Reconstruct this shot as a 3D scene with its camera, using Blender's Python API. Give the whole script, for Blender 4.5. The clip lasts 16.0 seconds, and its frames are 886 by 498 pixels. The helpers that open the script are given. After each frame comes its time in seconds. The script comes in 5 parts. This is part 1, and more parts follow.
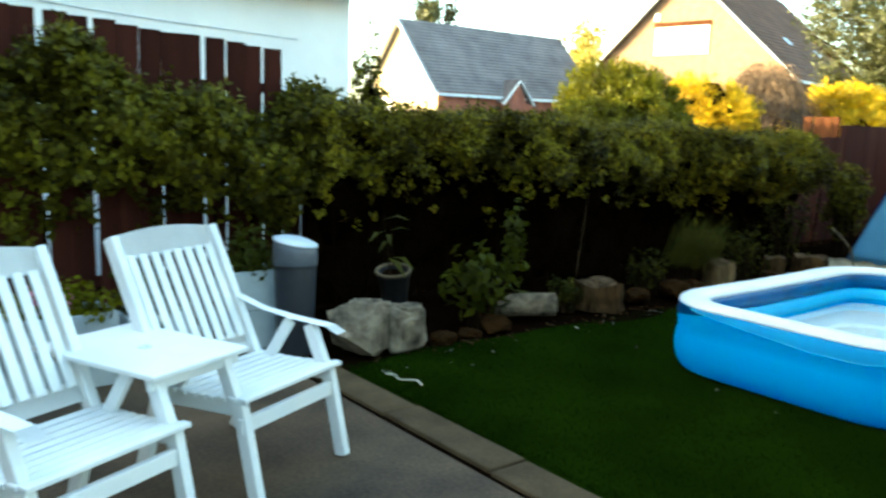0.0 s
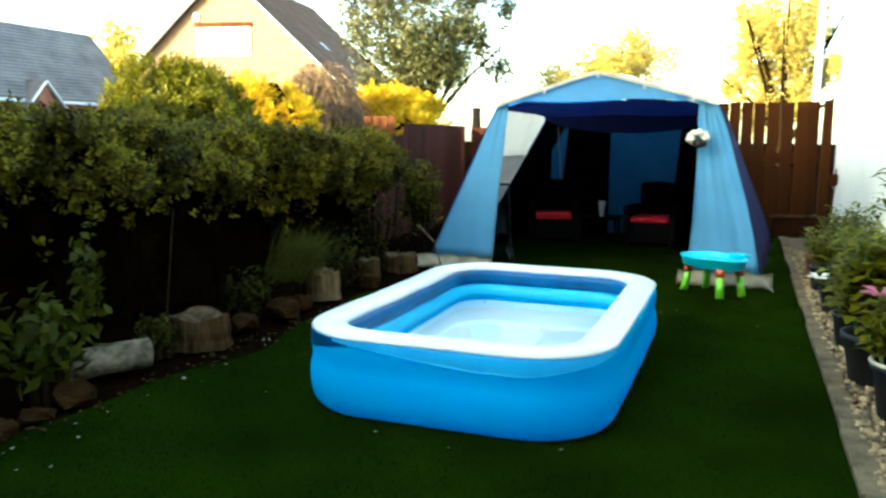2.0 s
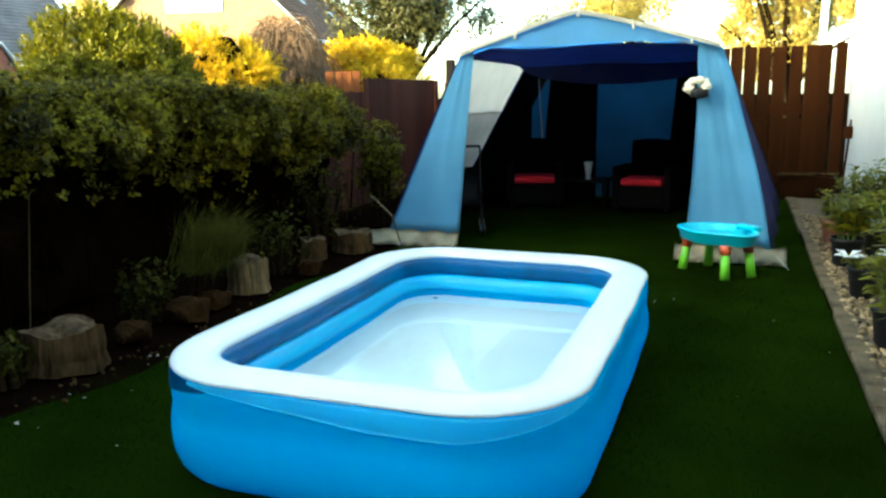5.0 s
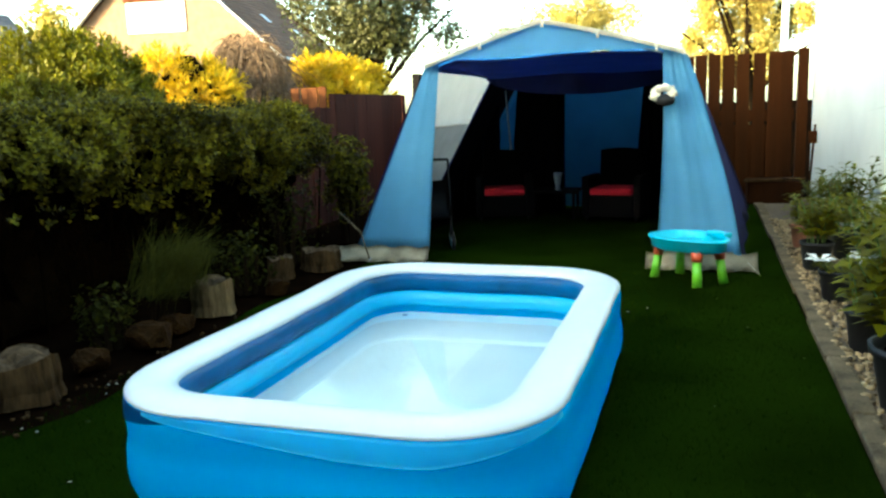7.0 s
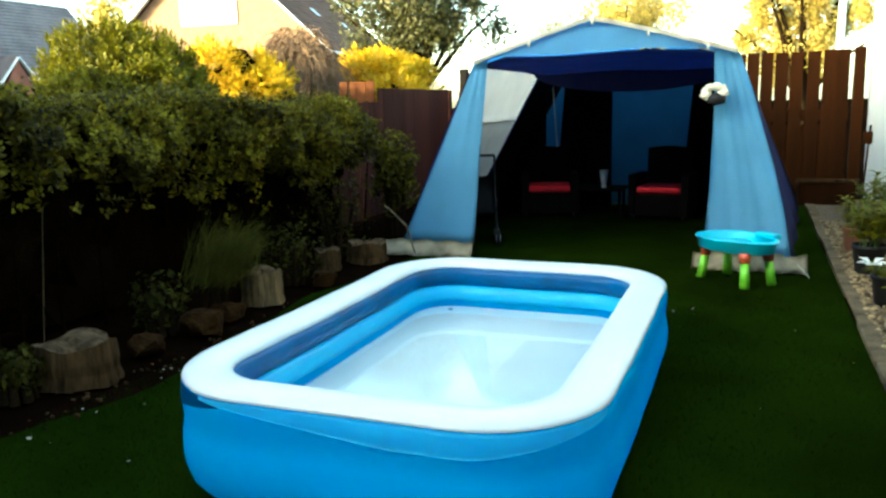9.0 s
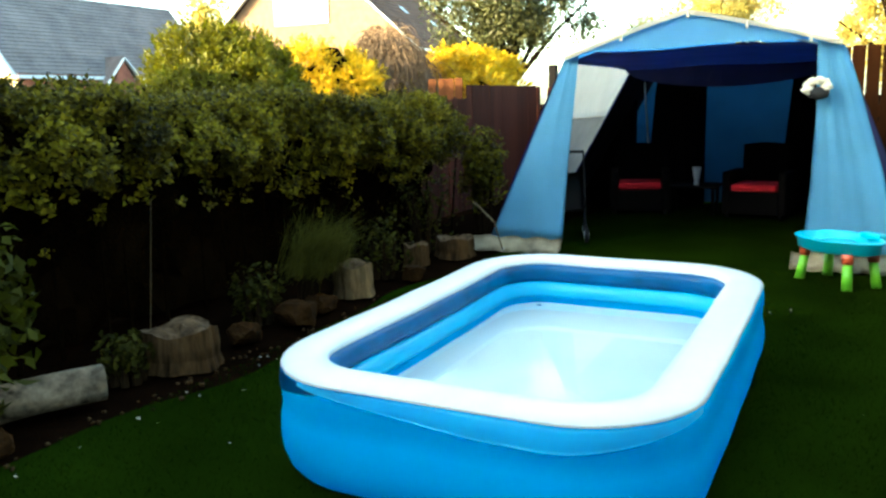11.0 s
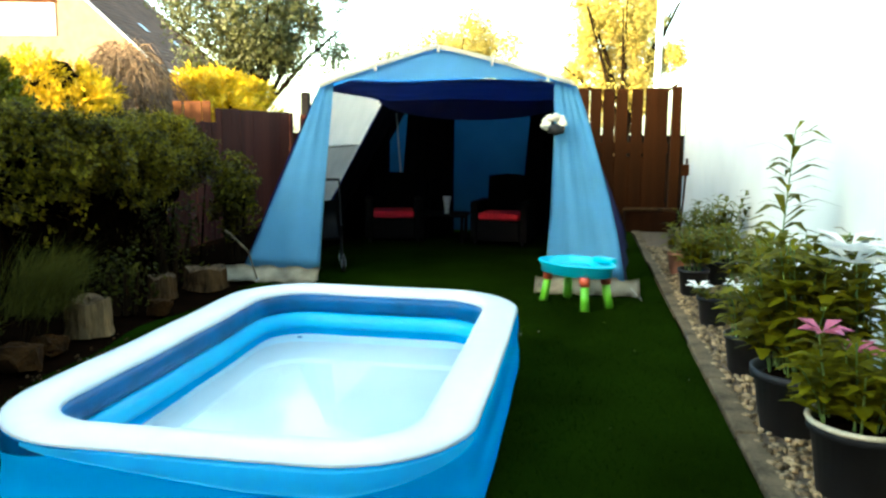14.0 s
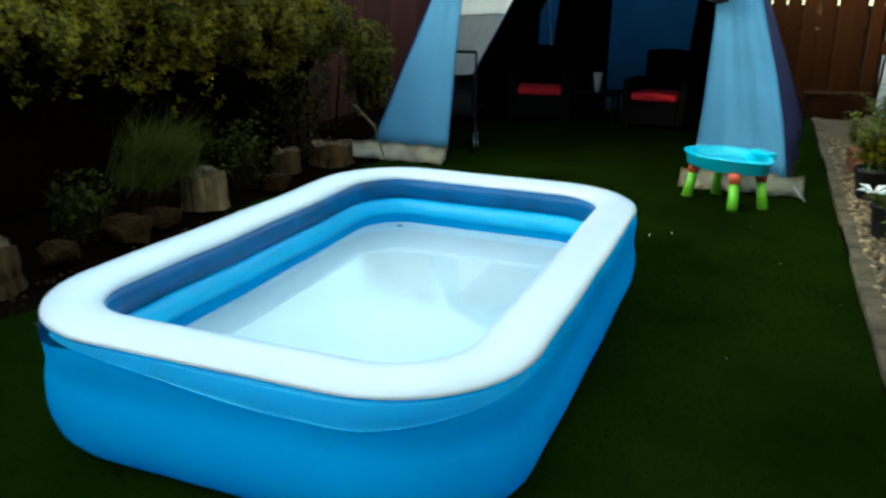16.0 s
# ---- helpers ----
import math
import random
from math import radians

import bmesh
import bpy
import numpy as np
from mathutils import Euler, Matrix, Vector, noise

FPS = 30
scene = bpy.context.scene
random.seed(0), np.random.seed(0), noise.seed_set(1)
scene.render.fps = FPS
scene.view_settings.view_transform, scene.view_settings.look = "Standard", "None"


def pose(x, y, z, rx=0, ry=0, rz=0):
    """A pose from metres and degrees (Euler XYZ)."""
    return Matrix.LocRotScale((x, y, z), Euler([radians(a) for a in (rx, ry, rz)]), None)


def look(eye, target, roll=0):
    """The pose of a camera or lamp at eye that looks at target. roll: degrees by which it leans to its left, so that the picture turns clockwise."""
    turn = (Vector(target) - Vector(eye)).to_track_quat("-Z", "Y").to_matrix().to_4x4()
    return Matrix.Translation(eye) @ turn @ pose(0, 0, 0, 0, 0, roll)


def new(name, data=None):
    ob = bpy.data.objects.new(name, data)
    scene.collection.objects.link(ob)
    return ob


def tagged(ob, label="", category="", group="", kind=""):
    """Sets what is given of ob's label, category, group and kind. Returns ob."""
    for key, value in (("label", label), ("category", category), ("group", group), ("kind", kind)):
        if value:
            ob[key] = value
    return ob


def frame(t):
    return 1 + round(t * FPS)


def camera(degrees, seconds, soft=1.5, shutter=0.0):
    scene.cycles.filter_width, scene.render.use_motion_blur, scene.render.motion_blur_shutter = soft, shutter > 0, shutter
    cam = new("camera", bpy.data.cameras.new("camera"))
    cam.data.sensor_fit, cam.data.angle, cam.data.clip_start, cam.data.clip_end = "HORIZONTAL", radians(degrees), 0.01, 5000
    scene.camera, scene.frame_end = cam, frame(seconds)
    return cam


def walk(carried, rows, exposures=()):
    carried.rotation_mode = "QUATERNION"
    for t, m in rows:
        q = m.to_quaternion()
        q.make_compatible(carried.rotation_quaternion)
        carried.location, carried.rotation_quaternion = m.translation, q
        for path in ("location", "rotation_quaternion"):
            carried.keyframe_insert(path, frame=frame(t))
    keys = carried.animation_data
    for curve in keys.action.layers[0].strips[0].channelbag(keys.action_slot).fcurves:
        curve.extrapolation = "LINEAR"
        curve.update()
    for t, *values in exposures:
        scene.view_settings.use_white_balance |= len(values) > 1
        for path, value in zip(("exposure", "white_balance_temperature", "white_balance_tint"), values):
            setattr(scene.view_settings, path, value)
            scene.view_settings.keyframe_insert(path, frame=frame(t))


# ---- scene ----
cam = camera(58.1, 16.0, soft=2.5, shutter=0.25)
PATH = [
    (0, (2.509, -3.006, 1.643), (0.95, -1.791, 1.336), 1.8),
    (0.5, (2.235, -2.888, 1.638), (0.925, -1.41, 1.322), 0.8),
    (1, (2.009, -2.746, 1.618), (0.783, -1.179, 1.409), -0.1),
    (1.5, (1.775, -2.548, 1.619), (0.785, -0.832, 1.344), 1.6),
    (2, (1.523, -2.335, 1.604), (0.825, -0.481, 1.328), 0.4),
    (2.5, (1.403, -2.158, 1.582), (0.82, -0.269, 1.281), 0.9),
    (3, (1.386, -1.893, 1.591), (0.611, -0.072, 1.299), 0.6),
    (3.5, (1.412, -1.647, 1.579), (0.63, 0.157, 1.209), -0.6),
    (4, (1.381, -1.378, 1.588), (0.633, 0.438, 1.215), -3.5),
    (4.5, (1.35, -1.152, 1.559), (0.691, 0.681, 1.106), -2.1),
    (5, (1.401, -0.905, 1.583), (0.719, 0.936, 1.204), -0.8),
    (7.3, (1.386, -0.78, 1.56), (0.769, 1.094, 1.227), -2.1),
    (7.5, (1.38, -0.816, 1.585), (0.759, 1.059, 1.268), -2.0),
    (8, (1.389, -0.835, 1.582), (0.742, 1.023, 1.224), -1.6),
    (10.5, (1.366, -0.884, 1.578), (0.511, 0.892, 1.239), -1.9),
    (11, (1.363, -0.896, 1.578), (0.453, 0.849, 1.22), -1.7),
    (11.5, (1.359, -0.902, 1.575), (0.407, 0.823, 1.232), -1.5),
    (12, (1.352, -0.893, 1.575), (0.41, 0.84, 1.243), -1.2),
    (12.5, (1.347, -0.881, 1.578), (0.457, 0.883, 1.267), -0.6),
    (13, (1.325, -0.837, 1.576), (0.621, 1.008, 1.263), -0.1),
    (13.5, (1.301, -0.787, 1.565), (0.826, 1.132, 1.261), 0.7),
    (14, (1.263, -0.773, 1.553), (0.933, 1.178, 1.259), 0.4),
    (14.5, (1.243, -0.752, 1.536), (0.907, 1.186, 1.169), -0.2),
    (15, (1.326, -0.635, 1.546), (0.694, 1.206, 1.085), -0.9),
    (15.5, (1.45, -0.452, 1.57), (0.625, 1.286, 1.024), 0.4),
    (16, (1.482, -0.19, 1.547), (0.778, 1.582, 0.944), 0.7),
]
walk(cam, [(t, look(eye, target, roll)) for t, eye, target, roll in PATH],
     exposures=[(0, 3.30, 6600, -9), (1, 3.75, 6600, -9), (2, 3.42, 6600, -9), (3, 3.25, 6600, -9), (4.5, 3.20, 6600, -9), (5.2, 3.22, 6600, -9), (7.5, 3.15, 6600, -9), (10.5, 3.32, 6600, -9), (12.5, 3.52, 6600, -9), (14.2, 3.33, 6600, -9), (15.2, 3.05, 6600, -9), (16, 2.98, 6600, -9)])

# ---- light ----

SUN_AZ, SUN_EL = radians(215), radians(15)   # clockwise from +y

world = bpy.data.worlds.new("world")
scene.world = world
world.use_nodes = True
wn, wl = world.node_tree.nodes, world.node_tree.links
sky = wn.new("ShaderNodeTexSky")
sky.sky_type, sky.sun_disc = "NISHITA", False
sky.sun_elevation, sky.sun_rotation = SUN_EL, SUN_AZ
sky.air_density, sky.dust_density, sky.ozone_density = 1.0, 2.0, 1.0
wl.new(sky.outputs[0], wn["Background"].inputs[0])
wn["Background"].inputs[1].default_value = 0.15
sun_data = bpy.data.lights.new("sun", "SUN")
sun_data.energy, sun_data.angle, sun_data.color = 2.8, radians(0.6), (1.0, 0.80, 0.52)
sun = new("sun", sun_data)
sun.matrix_world = look((math.sin(SUN_AZ) * 60, math.cos(SUN_AZ) * 60, math.tan(SUN_EL) * 60), (0, 0, 0))


# ---- materials ----
def material(name, colour, rough=0.7, metal=0.0, var=0.25, scale=6.0, fine=60.0, bump=0.2, dist=0.01,
             translucent=0.0, second=None, per_object=0.0, per_island=0.0, coat=0.0, spec=0.5, stretch=(1, 1, 1)):
    """Principled surface with variation at two scales, fine relief and optional light passing through."""
    m = bpy.data.materials.new(name)
    m.use_nodes = True
    n, l = m.node_tree.nodes, m.node_tree.links
    b = n["Principled BSDF"]
    co, mp = n.new("ShaderNodeTexCoord"), n.new("ShaderNodeMapping")
    mp.inputs["Scale"].default_value = stretch
    l.new(co.outputs["Object"], mp.inputs["Vector"])
    big, small = n.new("ShaderNodeTexNoise"), n.new("ShaderNodeTexNoise")
    for t, s, d in ((big, scale, 4), (small, fine, 3)):
        t.inputs["Scale"].default_value, t.inputs["Detail"].default_value = s, d
        l.new(mp.outputs[0], t.inputs["Vector"])
    add = n.new("ShaderNodeMath")
    add.operation = "MULTIPLY_ADD"
    l.new(small.outputs[0], add.inputs[0])
    add.inputs[1].default_value = 0.45
    l.new(big.outputs[0], add.inputs[2])
    ramp = n.new("ShaderNodeValToRGB")
    c = Vector(colour)
    lo = c * (1 - var)
    hi = Vector(second) if second else c * (1 + var)
    ramp.color_ramp.elements[0].position, ramp.color_ramp.elements[1].position = 0.45, 0.95
    ramp.color_ramp.elements[0].color = (*lo, 1)
    ramp.color_ramp.elements[1].color = (*[min(1, v) for v in hi], 1)
    l.new(add.outputs[0], ramp.inputs[0])
    out = ramp.outputs[0]
    if per_object or per_island:
        hsv = n.new("ShaderNodeHueSaturation")
        mr = n.new("ShaderNodeMapRange")
        src = n.new("ShaderNodeObjectInfo").outputs["Random"] if per_object else n.new("ShaderNodeNewGeometry").outputs["Random Per Island"]
        amount = per_object or per_island
        l.new(src, mr.inputs[0])
        mr.inputs[3].default_value, mr.inputs[4].default_value = 1 - amount, 1 + amount
        l.new(mr.outputs[0], hsv.inputs["Value"])
        l.new(out, hsv.inputs["Color"])
        out = hsv.outputs[0]
    l.new(out, b.inputs["Base Color"])
    b.inputs["Roughness"].default_value, b.inputs["Metallic"].default_value = rough, metal
    b.inputs["Coat Weight"].default_value = coat
    b.inputs["Specular IOR Level"].default_value = spec
    if bump:
        bp = n.new("ShaderNodeBump")
        bp.inputs["Strength"].default_value, bp.inputs["Distance"].default_value = bump, dist
        l.new(add.outputs[0], bp.inputs["Height"])
        l.new(bp.outputs[0], b.inputs["Normal"])
    if translucent:
        tr, mix = n.new("ShaderNodeBsdfTranslucent"), n.new("ShaderNodeMixShader")
        l.new(out, tr.inputs["Color"])
        mix.inputs[0].default_value = translucent
        l.new(b.outputs[0], mix.inputs[1])
        l.new(tr.outputs[0], mix.inputs[2])
        l.new(mix.outputs[0], n["Material Output"].inputs[0])
    return m


M = {}
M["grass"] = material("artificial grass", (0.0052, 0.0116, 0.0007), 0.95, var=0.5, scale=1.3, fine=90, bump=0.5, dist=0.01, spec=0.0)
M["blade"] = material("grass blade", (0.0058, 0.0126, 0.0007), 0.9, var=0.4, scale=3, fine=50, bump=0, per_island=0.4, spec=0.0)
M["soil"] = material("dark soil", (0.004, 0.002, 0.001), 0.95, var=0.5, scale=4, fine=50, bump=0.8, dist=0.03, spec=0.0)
M["patio"] = material("patio concrete", (0.056, 0.036, 0.019), 0.8, var=0.75, scale=1.7, fine=45, bump=0.3, dist=0.006, spec=0.25)
M["kerb"] = material("kerb concrete", (0.095, 0.072, 0.042), 0.9, spec=0.05, var=0.6, scale=6, fine=60, bump=0.35, dist=0.006)
M["edging"] = material("worn edging concrete", (0.056, 0.039, 0.020), 0.9, spec=0.1, var=0.45, scale=3, fine=60, bump=0.4, dist=0.008)
M["gravel"] = material("pea gravel", (0.21, 0.15, 0.08), 0.85, spec=0.15, var=0.4, scale=9, fine=80, bump=0.5, dist=0.01, per_island=0.75)
M["gravel_bed"] = material("gravel bed", (0.08, 0.052, 0.027), 0.9, var=0.5, scale=20, fine=90, bump=0.9, dist=0.02)
M["render"] = material("white painted render", (0.79, 0.79, 0.75), 0.8, var=0.06, scale=2, fine=120, bump=0.25, dist=0.004)
M["render_cream"] = material("cream painted render", (0.62, 0.63, 0.57), 0.85, var=0.08, scale=1.2, fine=140, bump=0.3, dist=0.004)
M["blue"] = material("pool blue vinyl", (0.0, 0.57, 1.0), 0.4, var=0.04, scale=2.5, fine=15, bump=0.08, dist=0.01, translucent=0.62, spec=0.08)
M["blue_dark"] = material("pool light blue vinyl", (0.05, 0.66, 1.0), 0.32, var=0.08, scale=2.5, fine=15, bump=0.10, dist=0.01, translucent=0.45, spec=0.4)
M["pool_pale"] = material("pale overlapping pool vinyl", (0.07, 0.64, 1.0), 0.35, var=0.12, scale=4, fine=15, bump=0.12, dist=0.01, translucent=0.35, spec=0.25)
M["pool_white"] = material("pool white vinyl", (0.80, 0.84, 0.84), 0.35, var=0.04, scale=3, fine=14, bump=0.15, dist=0.01, coat=0.2, translucent=0.3)
M["pool_navy"] = material("navy pool vinyl", (0.001, 0.075, 0.21), 0.35, var=0.35, scale=3, fine=9, bump=0.25, dist=0.015, spec=0.2)
M["pool_floor"] = material("pool floor vinyl", (0.86, 0.92, 0.87), 0.4, var=0.08, scale=2, fine=20, bump=0.1)
M["canvas"] = material("blue tent canvas", (0.16, 0.45, 0.70), 0.85, var=0.10, scale=2.0, fine=160, bump=0.25, dist=0.004, translucent=0.10, spec=0.2)
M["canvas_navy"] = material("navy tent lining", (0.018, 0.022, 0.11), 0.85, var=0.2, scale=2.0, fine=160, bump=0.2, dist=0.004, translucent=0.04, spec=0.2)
M["lining"] = material("navy roof lining", (0.085, 0.085, 0.25), 0.85, var=0.2, scale=2.0, fine=160, bump=0.2, dist=0.004, translucent=0.25, spec=0.2)
M["canvas_cream"] = material("cream canvas", (0.62, 0.57, 0.45), 0.85, var=0.18, scale=5, fine=120, bump=0.3, dist=0.006, spec=0.2)
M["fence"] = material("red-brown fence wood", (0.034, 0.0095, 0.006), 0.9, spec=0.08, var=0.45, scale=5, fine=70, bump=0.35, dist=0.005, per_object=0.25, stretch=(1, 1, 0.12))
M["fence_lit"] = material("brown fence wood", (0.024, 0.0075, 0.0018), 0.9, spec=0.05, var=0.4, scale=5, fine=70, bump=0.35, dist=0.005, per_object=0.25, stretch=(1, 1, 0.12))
# Brighter copy of the fence wood; part of the sunlight is in its orange.
M["fence_far"] = material("sunlit orange-brown wood", (0.075, 0.027, 0.011), 0.9, spec=0.05, var=0.4, scale=5, fine=70, bump=0.35, dist=0.005, per_object=0.25, stretch=(1, 1, 0.12))
M["leaf_hedge"] = material("hedge leaf", (0.020, 0.017, 0.001), 0.55, var=0.5, scale=1.8, fine=30, bump=0, translucent=0.25, second=(0.140, 0.118, 0.007), per_island=0.85, spec=0.07)
M["leaf_ivy"] = material("dark ivy leaf", (0.018, 0.018, 0.001), 0.55, var=0.5, scale=1.4, fine=30, bump=0, translucent=0.2, second=(0.095, 0.084, 0.005), per_island=0.7, spec=0.08)
M["leaf_low"] = material("dull shade leaf", (0.012, 0.013, 0.002), 0.7, var=0.5, scale=2, fine=30, bump=0, translucent=0.2, second=(0.045, 0.042, 0.004), per_island=0.5, spec=0.06)
M["leaf_bright"] = material("bright leaf", (0.040, 0.044, 0.002), 0.6, spec=0.12, var=0.3, scale=2, fine=30, bump=0, translucent=0.35, per_island=0.35)
M["leaf_shrub"] = material("laurel leaf", (0.130, 0.122, 0.004), 0.5, var=0.35, scale=1.0, fine=20, bump=0, translucent=0.35, spec=0.25, per_island=0.45)
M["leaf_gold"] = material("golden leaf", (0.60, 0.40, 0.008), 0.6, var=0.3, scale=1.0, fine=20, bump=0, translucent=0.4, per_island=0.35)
# Sunlight and haze on the far trees are put into this pale colour.
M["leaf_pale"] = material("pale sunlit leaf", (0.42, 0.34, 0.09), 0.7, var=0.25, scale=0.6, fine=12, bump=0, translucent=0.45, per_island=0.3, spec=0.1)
M["skirt"] = material("muddy cream canvas", (0.40, 0.35, 0.24), 0.9, var=0.4, scale=5, fine=120, bump=0.3, dist=0.006, spec=0.1)
M["leaf_tree"] = material("tree leaf", (0.060, 0.062, 0.014), 0.6, var=0.3, scale=0.6, fine=12, bump=0, translucent=0.3, per_island=0.4)
# Lighter copy of the log wood: light falling on one stump, put in colour.
M["stump_lit"] = material("lit stump wood", (0.04, 0.020, 0.008), 0.95, var=0.8, second=(0.20, 0.132, 0.062), spec=0.1, scale=7, fine=35, bump=0.9, dist=0.03, stretch=(1, 1, 0.3))
M["leaf_brown"] = material("dead twig", (0.10, 0.060, 0.031), 0.9, var=0.4, scale=1.0, fine=20, bump=0, per_island=0.4)
# Near black, so the shade inside hedges and bushes sits in the colour.
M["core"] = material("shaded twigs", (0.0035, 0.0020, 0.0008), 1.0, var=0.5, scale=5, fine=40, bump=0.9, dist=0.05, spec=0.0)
M["stone_dark"] = material("dark brown stone", (0.018, 0.008, 0.002), 0.95, spec=0.05, var=0.7, scale=6, fine=40, bump=0.8, dist=0.03)
M["roof_brown"] = material("brown roof tile", (0.110, 0.055, 0.032), 0.9, spec=0.15, var=0.3, scale=1.2, fine=10, bump=0.4, dist=0.03)
M["leaf_fern"] = material("soft fern frond", (0.052, 0.050, 0.008), 0.8, spec=0.04, var=0.3, scale=3, fine=30, bump=0, translucent=0.3, per_island=0.3)
M["bark"] = material("bark", (0.012, 0.007, 0.003), 0.95, spec=0.03, var=0.45, scale=6, fine=40, bump=0.8, dist=0.03, stretch=(1, 1, 0.25))
M["stump"] = material("weathered log wood", (0.012, 0.0055, 0.002), 0.95, var=0.85, second=(0.066, 0.037, 0.015), spec=0.05, scale=9, fine=35, bump=0.9, dist=0.03, stretch=(1, 1, 0.3))
M["stone"] = material("garden rock", (0.022, 0.014, 0.008), 0.9, var=0.9, second=(0.29, 0.235, 0.165), scale=4.6, fine=11, bump=0.7, spec=0.15, dist=0.03)
M["white_wood"] = material("white painted wood", (0.64, 0.66, 0.65), 0.5, var=0.07, scale=4, fine=60, bump=0.15, dist=0.003)
M["roof"] = material("slate roof", (0.135, 0.115, 0.108), 0.75, var=0.4, scale=1.2, fine=10, bump=0.4, dist=0.03, per_object=0.18)
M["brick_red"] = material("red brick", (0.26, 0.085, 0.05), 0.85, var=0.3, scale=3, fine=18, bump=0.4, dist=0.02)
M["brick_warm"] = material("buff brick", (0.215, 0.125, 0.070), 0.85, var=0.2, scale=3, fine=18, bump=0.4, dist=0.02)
# Cream because the low sun on the gable is put into the brick colour.
M["brick_sunlit"] = material("sunlit cream brick", (0.46, 0.34, 0.19), 0.85, var=0.2, scale=3, fine=18, bump=0.4, dist=0.02)
M["plastic_black"] = material("black plastic", (0.009, 0.009, 0.010), 0.55, spec=0.2, var=0.2, scale=8, fine=60, bump=0.1)
M["grey_plastic"] = material("grey plastic", (0.020, 0.023, 0.029), 0.45, var=0.15, scale=8, fine=60, bump=0.1)
M["collar_plastic"] = material("mid grey plastic", (0.075, 0.085, 0.10), 0.45, var=0.15, scale=8, fine=60, bump=0.1)
M["lid"] = material("pale grey plastic", (0.50, 0.55, 0.58), 0.45, var=0.1, scale=8, fine=60, bump=0.1)
M["aqua"] = material("aqua plastic", (0.02, 0.46, 0.62), 0.35, var=0.06, scale=5, fine=40, bump=0.05, translucent=0.1)
M["lime"] = material("lime plastic", (0.17, 0.52, 0.03), 0.4, var=0.06, scale=5, fine=40, bump=0.05, translucent=0.1)
M["orange"] = material("red-orange plastic", (0.50, 0.08, 0.03), 0.4, var=0.06, scale=5, fine=40, bump=0.05)
M["rattan"] = material("black rattan", (0.004, 0.003, 0.003), 0.8, var=0.4, scale=30, fine=140, bump=0.8, dist=0.006, spec=0.1)
M["cushion"] = material("red cushion", (0.80, 0.012, 0.030), 0.8, var=0.12, scale=6, fine=90, bump=0.2, dist=0.004)
# Black for the curtain; elsewhere it puts the tent's inner shade into colour.
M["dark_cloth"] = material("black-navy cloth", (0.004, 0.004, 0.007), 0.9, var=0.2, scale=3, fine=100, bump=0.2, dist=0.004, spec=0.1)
M["birch"] = material("birch bark", (0.035, 0.023, 0.012), 0.85, var=0.7, second=(0.21, 0.165, 0.11), spec=0.1, scale=9, fine=30, bump=0.5, dist=0.015, stretch=(1, 1, 1))
M["metal"] = material("steel tube", (0.45, 0.45, 0.46), 0.3, 1.0, var=0.1, scale=10, fine=60, bump=0)
M["planter"] = material("pale blue-grey painted planter", (0.36, 0.41, 0.42), 0.6, var=0.12, scale=6, fine=60, bump=0.2, dist=0.004)
M["petal_pink"] = material("pink petal", (0.44, 0.11, 0.18), 0.5, var=0.3, scale=20, fine=60, bump=0, translucent=0.35)
M["petal_dull"] = material("dry pale petal", (0.22, 0.20, 0.15), 0.8, var=0.2, scale=20, fine=60, bump=0)
M["petal_white"] = material("white petal", (0.80, 0.80, 0.76), 0.5, var=0.06, scale=20, fine=60, bump=0, translucent=0.35)
M["stem"] = material("green stem", (0.10, 0.17, 0.04), 0.6, var=0.3, scale=6, fine=40, bump=0.1)


# ---- mesh helpers ----
def link(name, bm, mat, parent=None, label="", smooth=False):
    me = bpy.data.meshes.new(name)
    bm.to_mesh(me)
    bm.free()
    if mat:
        me.materials.append(mat)
    if smooth:
        me.shade_smooth()
    ob = new(name, me)
    if parent:
        ob.parent = parent
    if label:
        ob["label"] = label
    return ob


def part(name, bm, mat, parent, label="", smooth=False):
    return link(name, bm, mat, parent, label, smooth)


def thing(name, label, category, group="", m=None):
    ob = new(name)
    ob.empty_display_size = 0.1
    if m is not None:
        ob.matrix_basis = m
    return tagged(ob, label, category, group)


def structure(name, bm, mat, label="", category="", smooth=False):
    return tagged(link(name, bm, mat, None, label, smooth), label, category or name.split("_")[0], kind="structure")


def box(bm, x0, y0, z0, x1, y1, z1, bevel=0.0, m=None):
    """Box between two corners, edges bevelled."""
    r = bmesh.ops.create_cube(bm, size=1)
    vs = r["verts"]
    bmesh.ops.scale(bm, vec=(abs(x1 - x0), abs(y1 - y0), abs(z1 - z0)), verts=vs)
    bmesh.ops.translate(bm, vec=((x0 + x1) / 2, (y0 + y1) / 2, (z0 + z1) / 2), verts=vs)
    if m is not None:
        bmesh.ops.transform(bm, matrix=m, verts=vs)
    if bevel:
        es = list({e for v in vs for e in v.link_edges})
        bmesh.ops.bevel(bm, geom=es, offset=bevel, segments=2, affect="EDGES", profile=0.6)
    return bm


def bar(bm, p0, p1, w, d, bevel=0.004, up=(0, 0, 1)):
    """Square timber from p0 to p1, w across and d deep along up."""
    p0, p1 = Vector(p0), Vector(p1)
    z = (p1 - p0).normalized()
    u = Vector(up)
    x = u.cross(z)
    if x.length < 1e-3:
        x = Vector((1, 0, 0)).cross(z)
    x.normalize()
    y = z.cross(x)
    m = Matrix.Translation((p0 + p1) / 2) @ Matrix((x, y, z)).transposed().to_4x4()
    L = (p1 - p0).length
    return box(bm, -w / 2, -d / 2, -L / 2, w / 2, d / 2, L / 2, bevel, m)


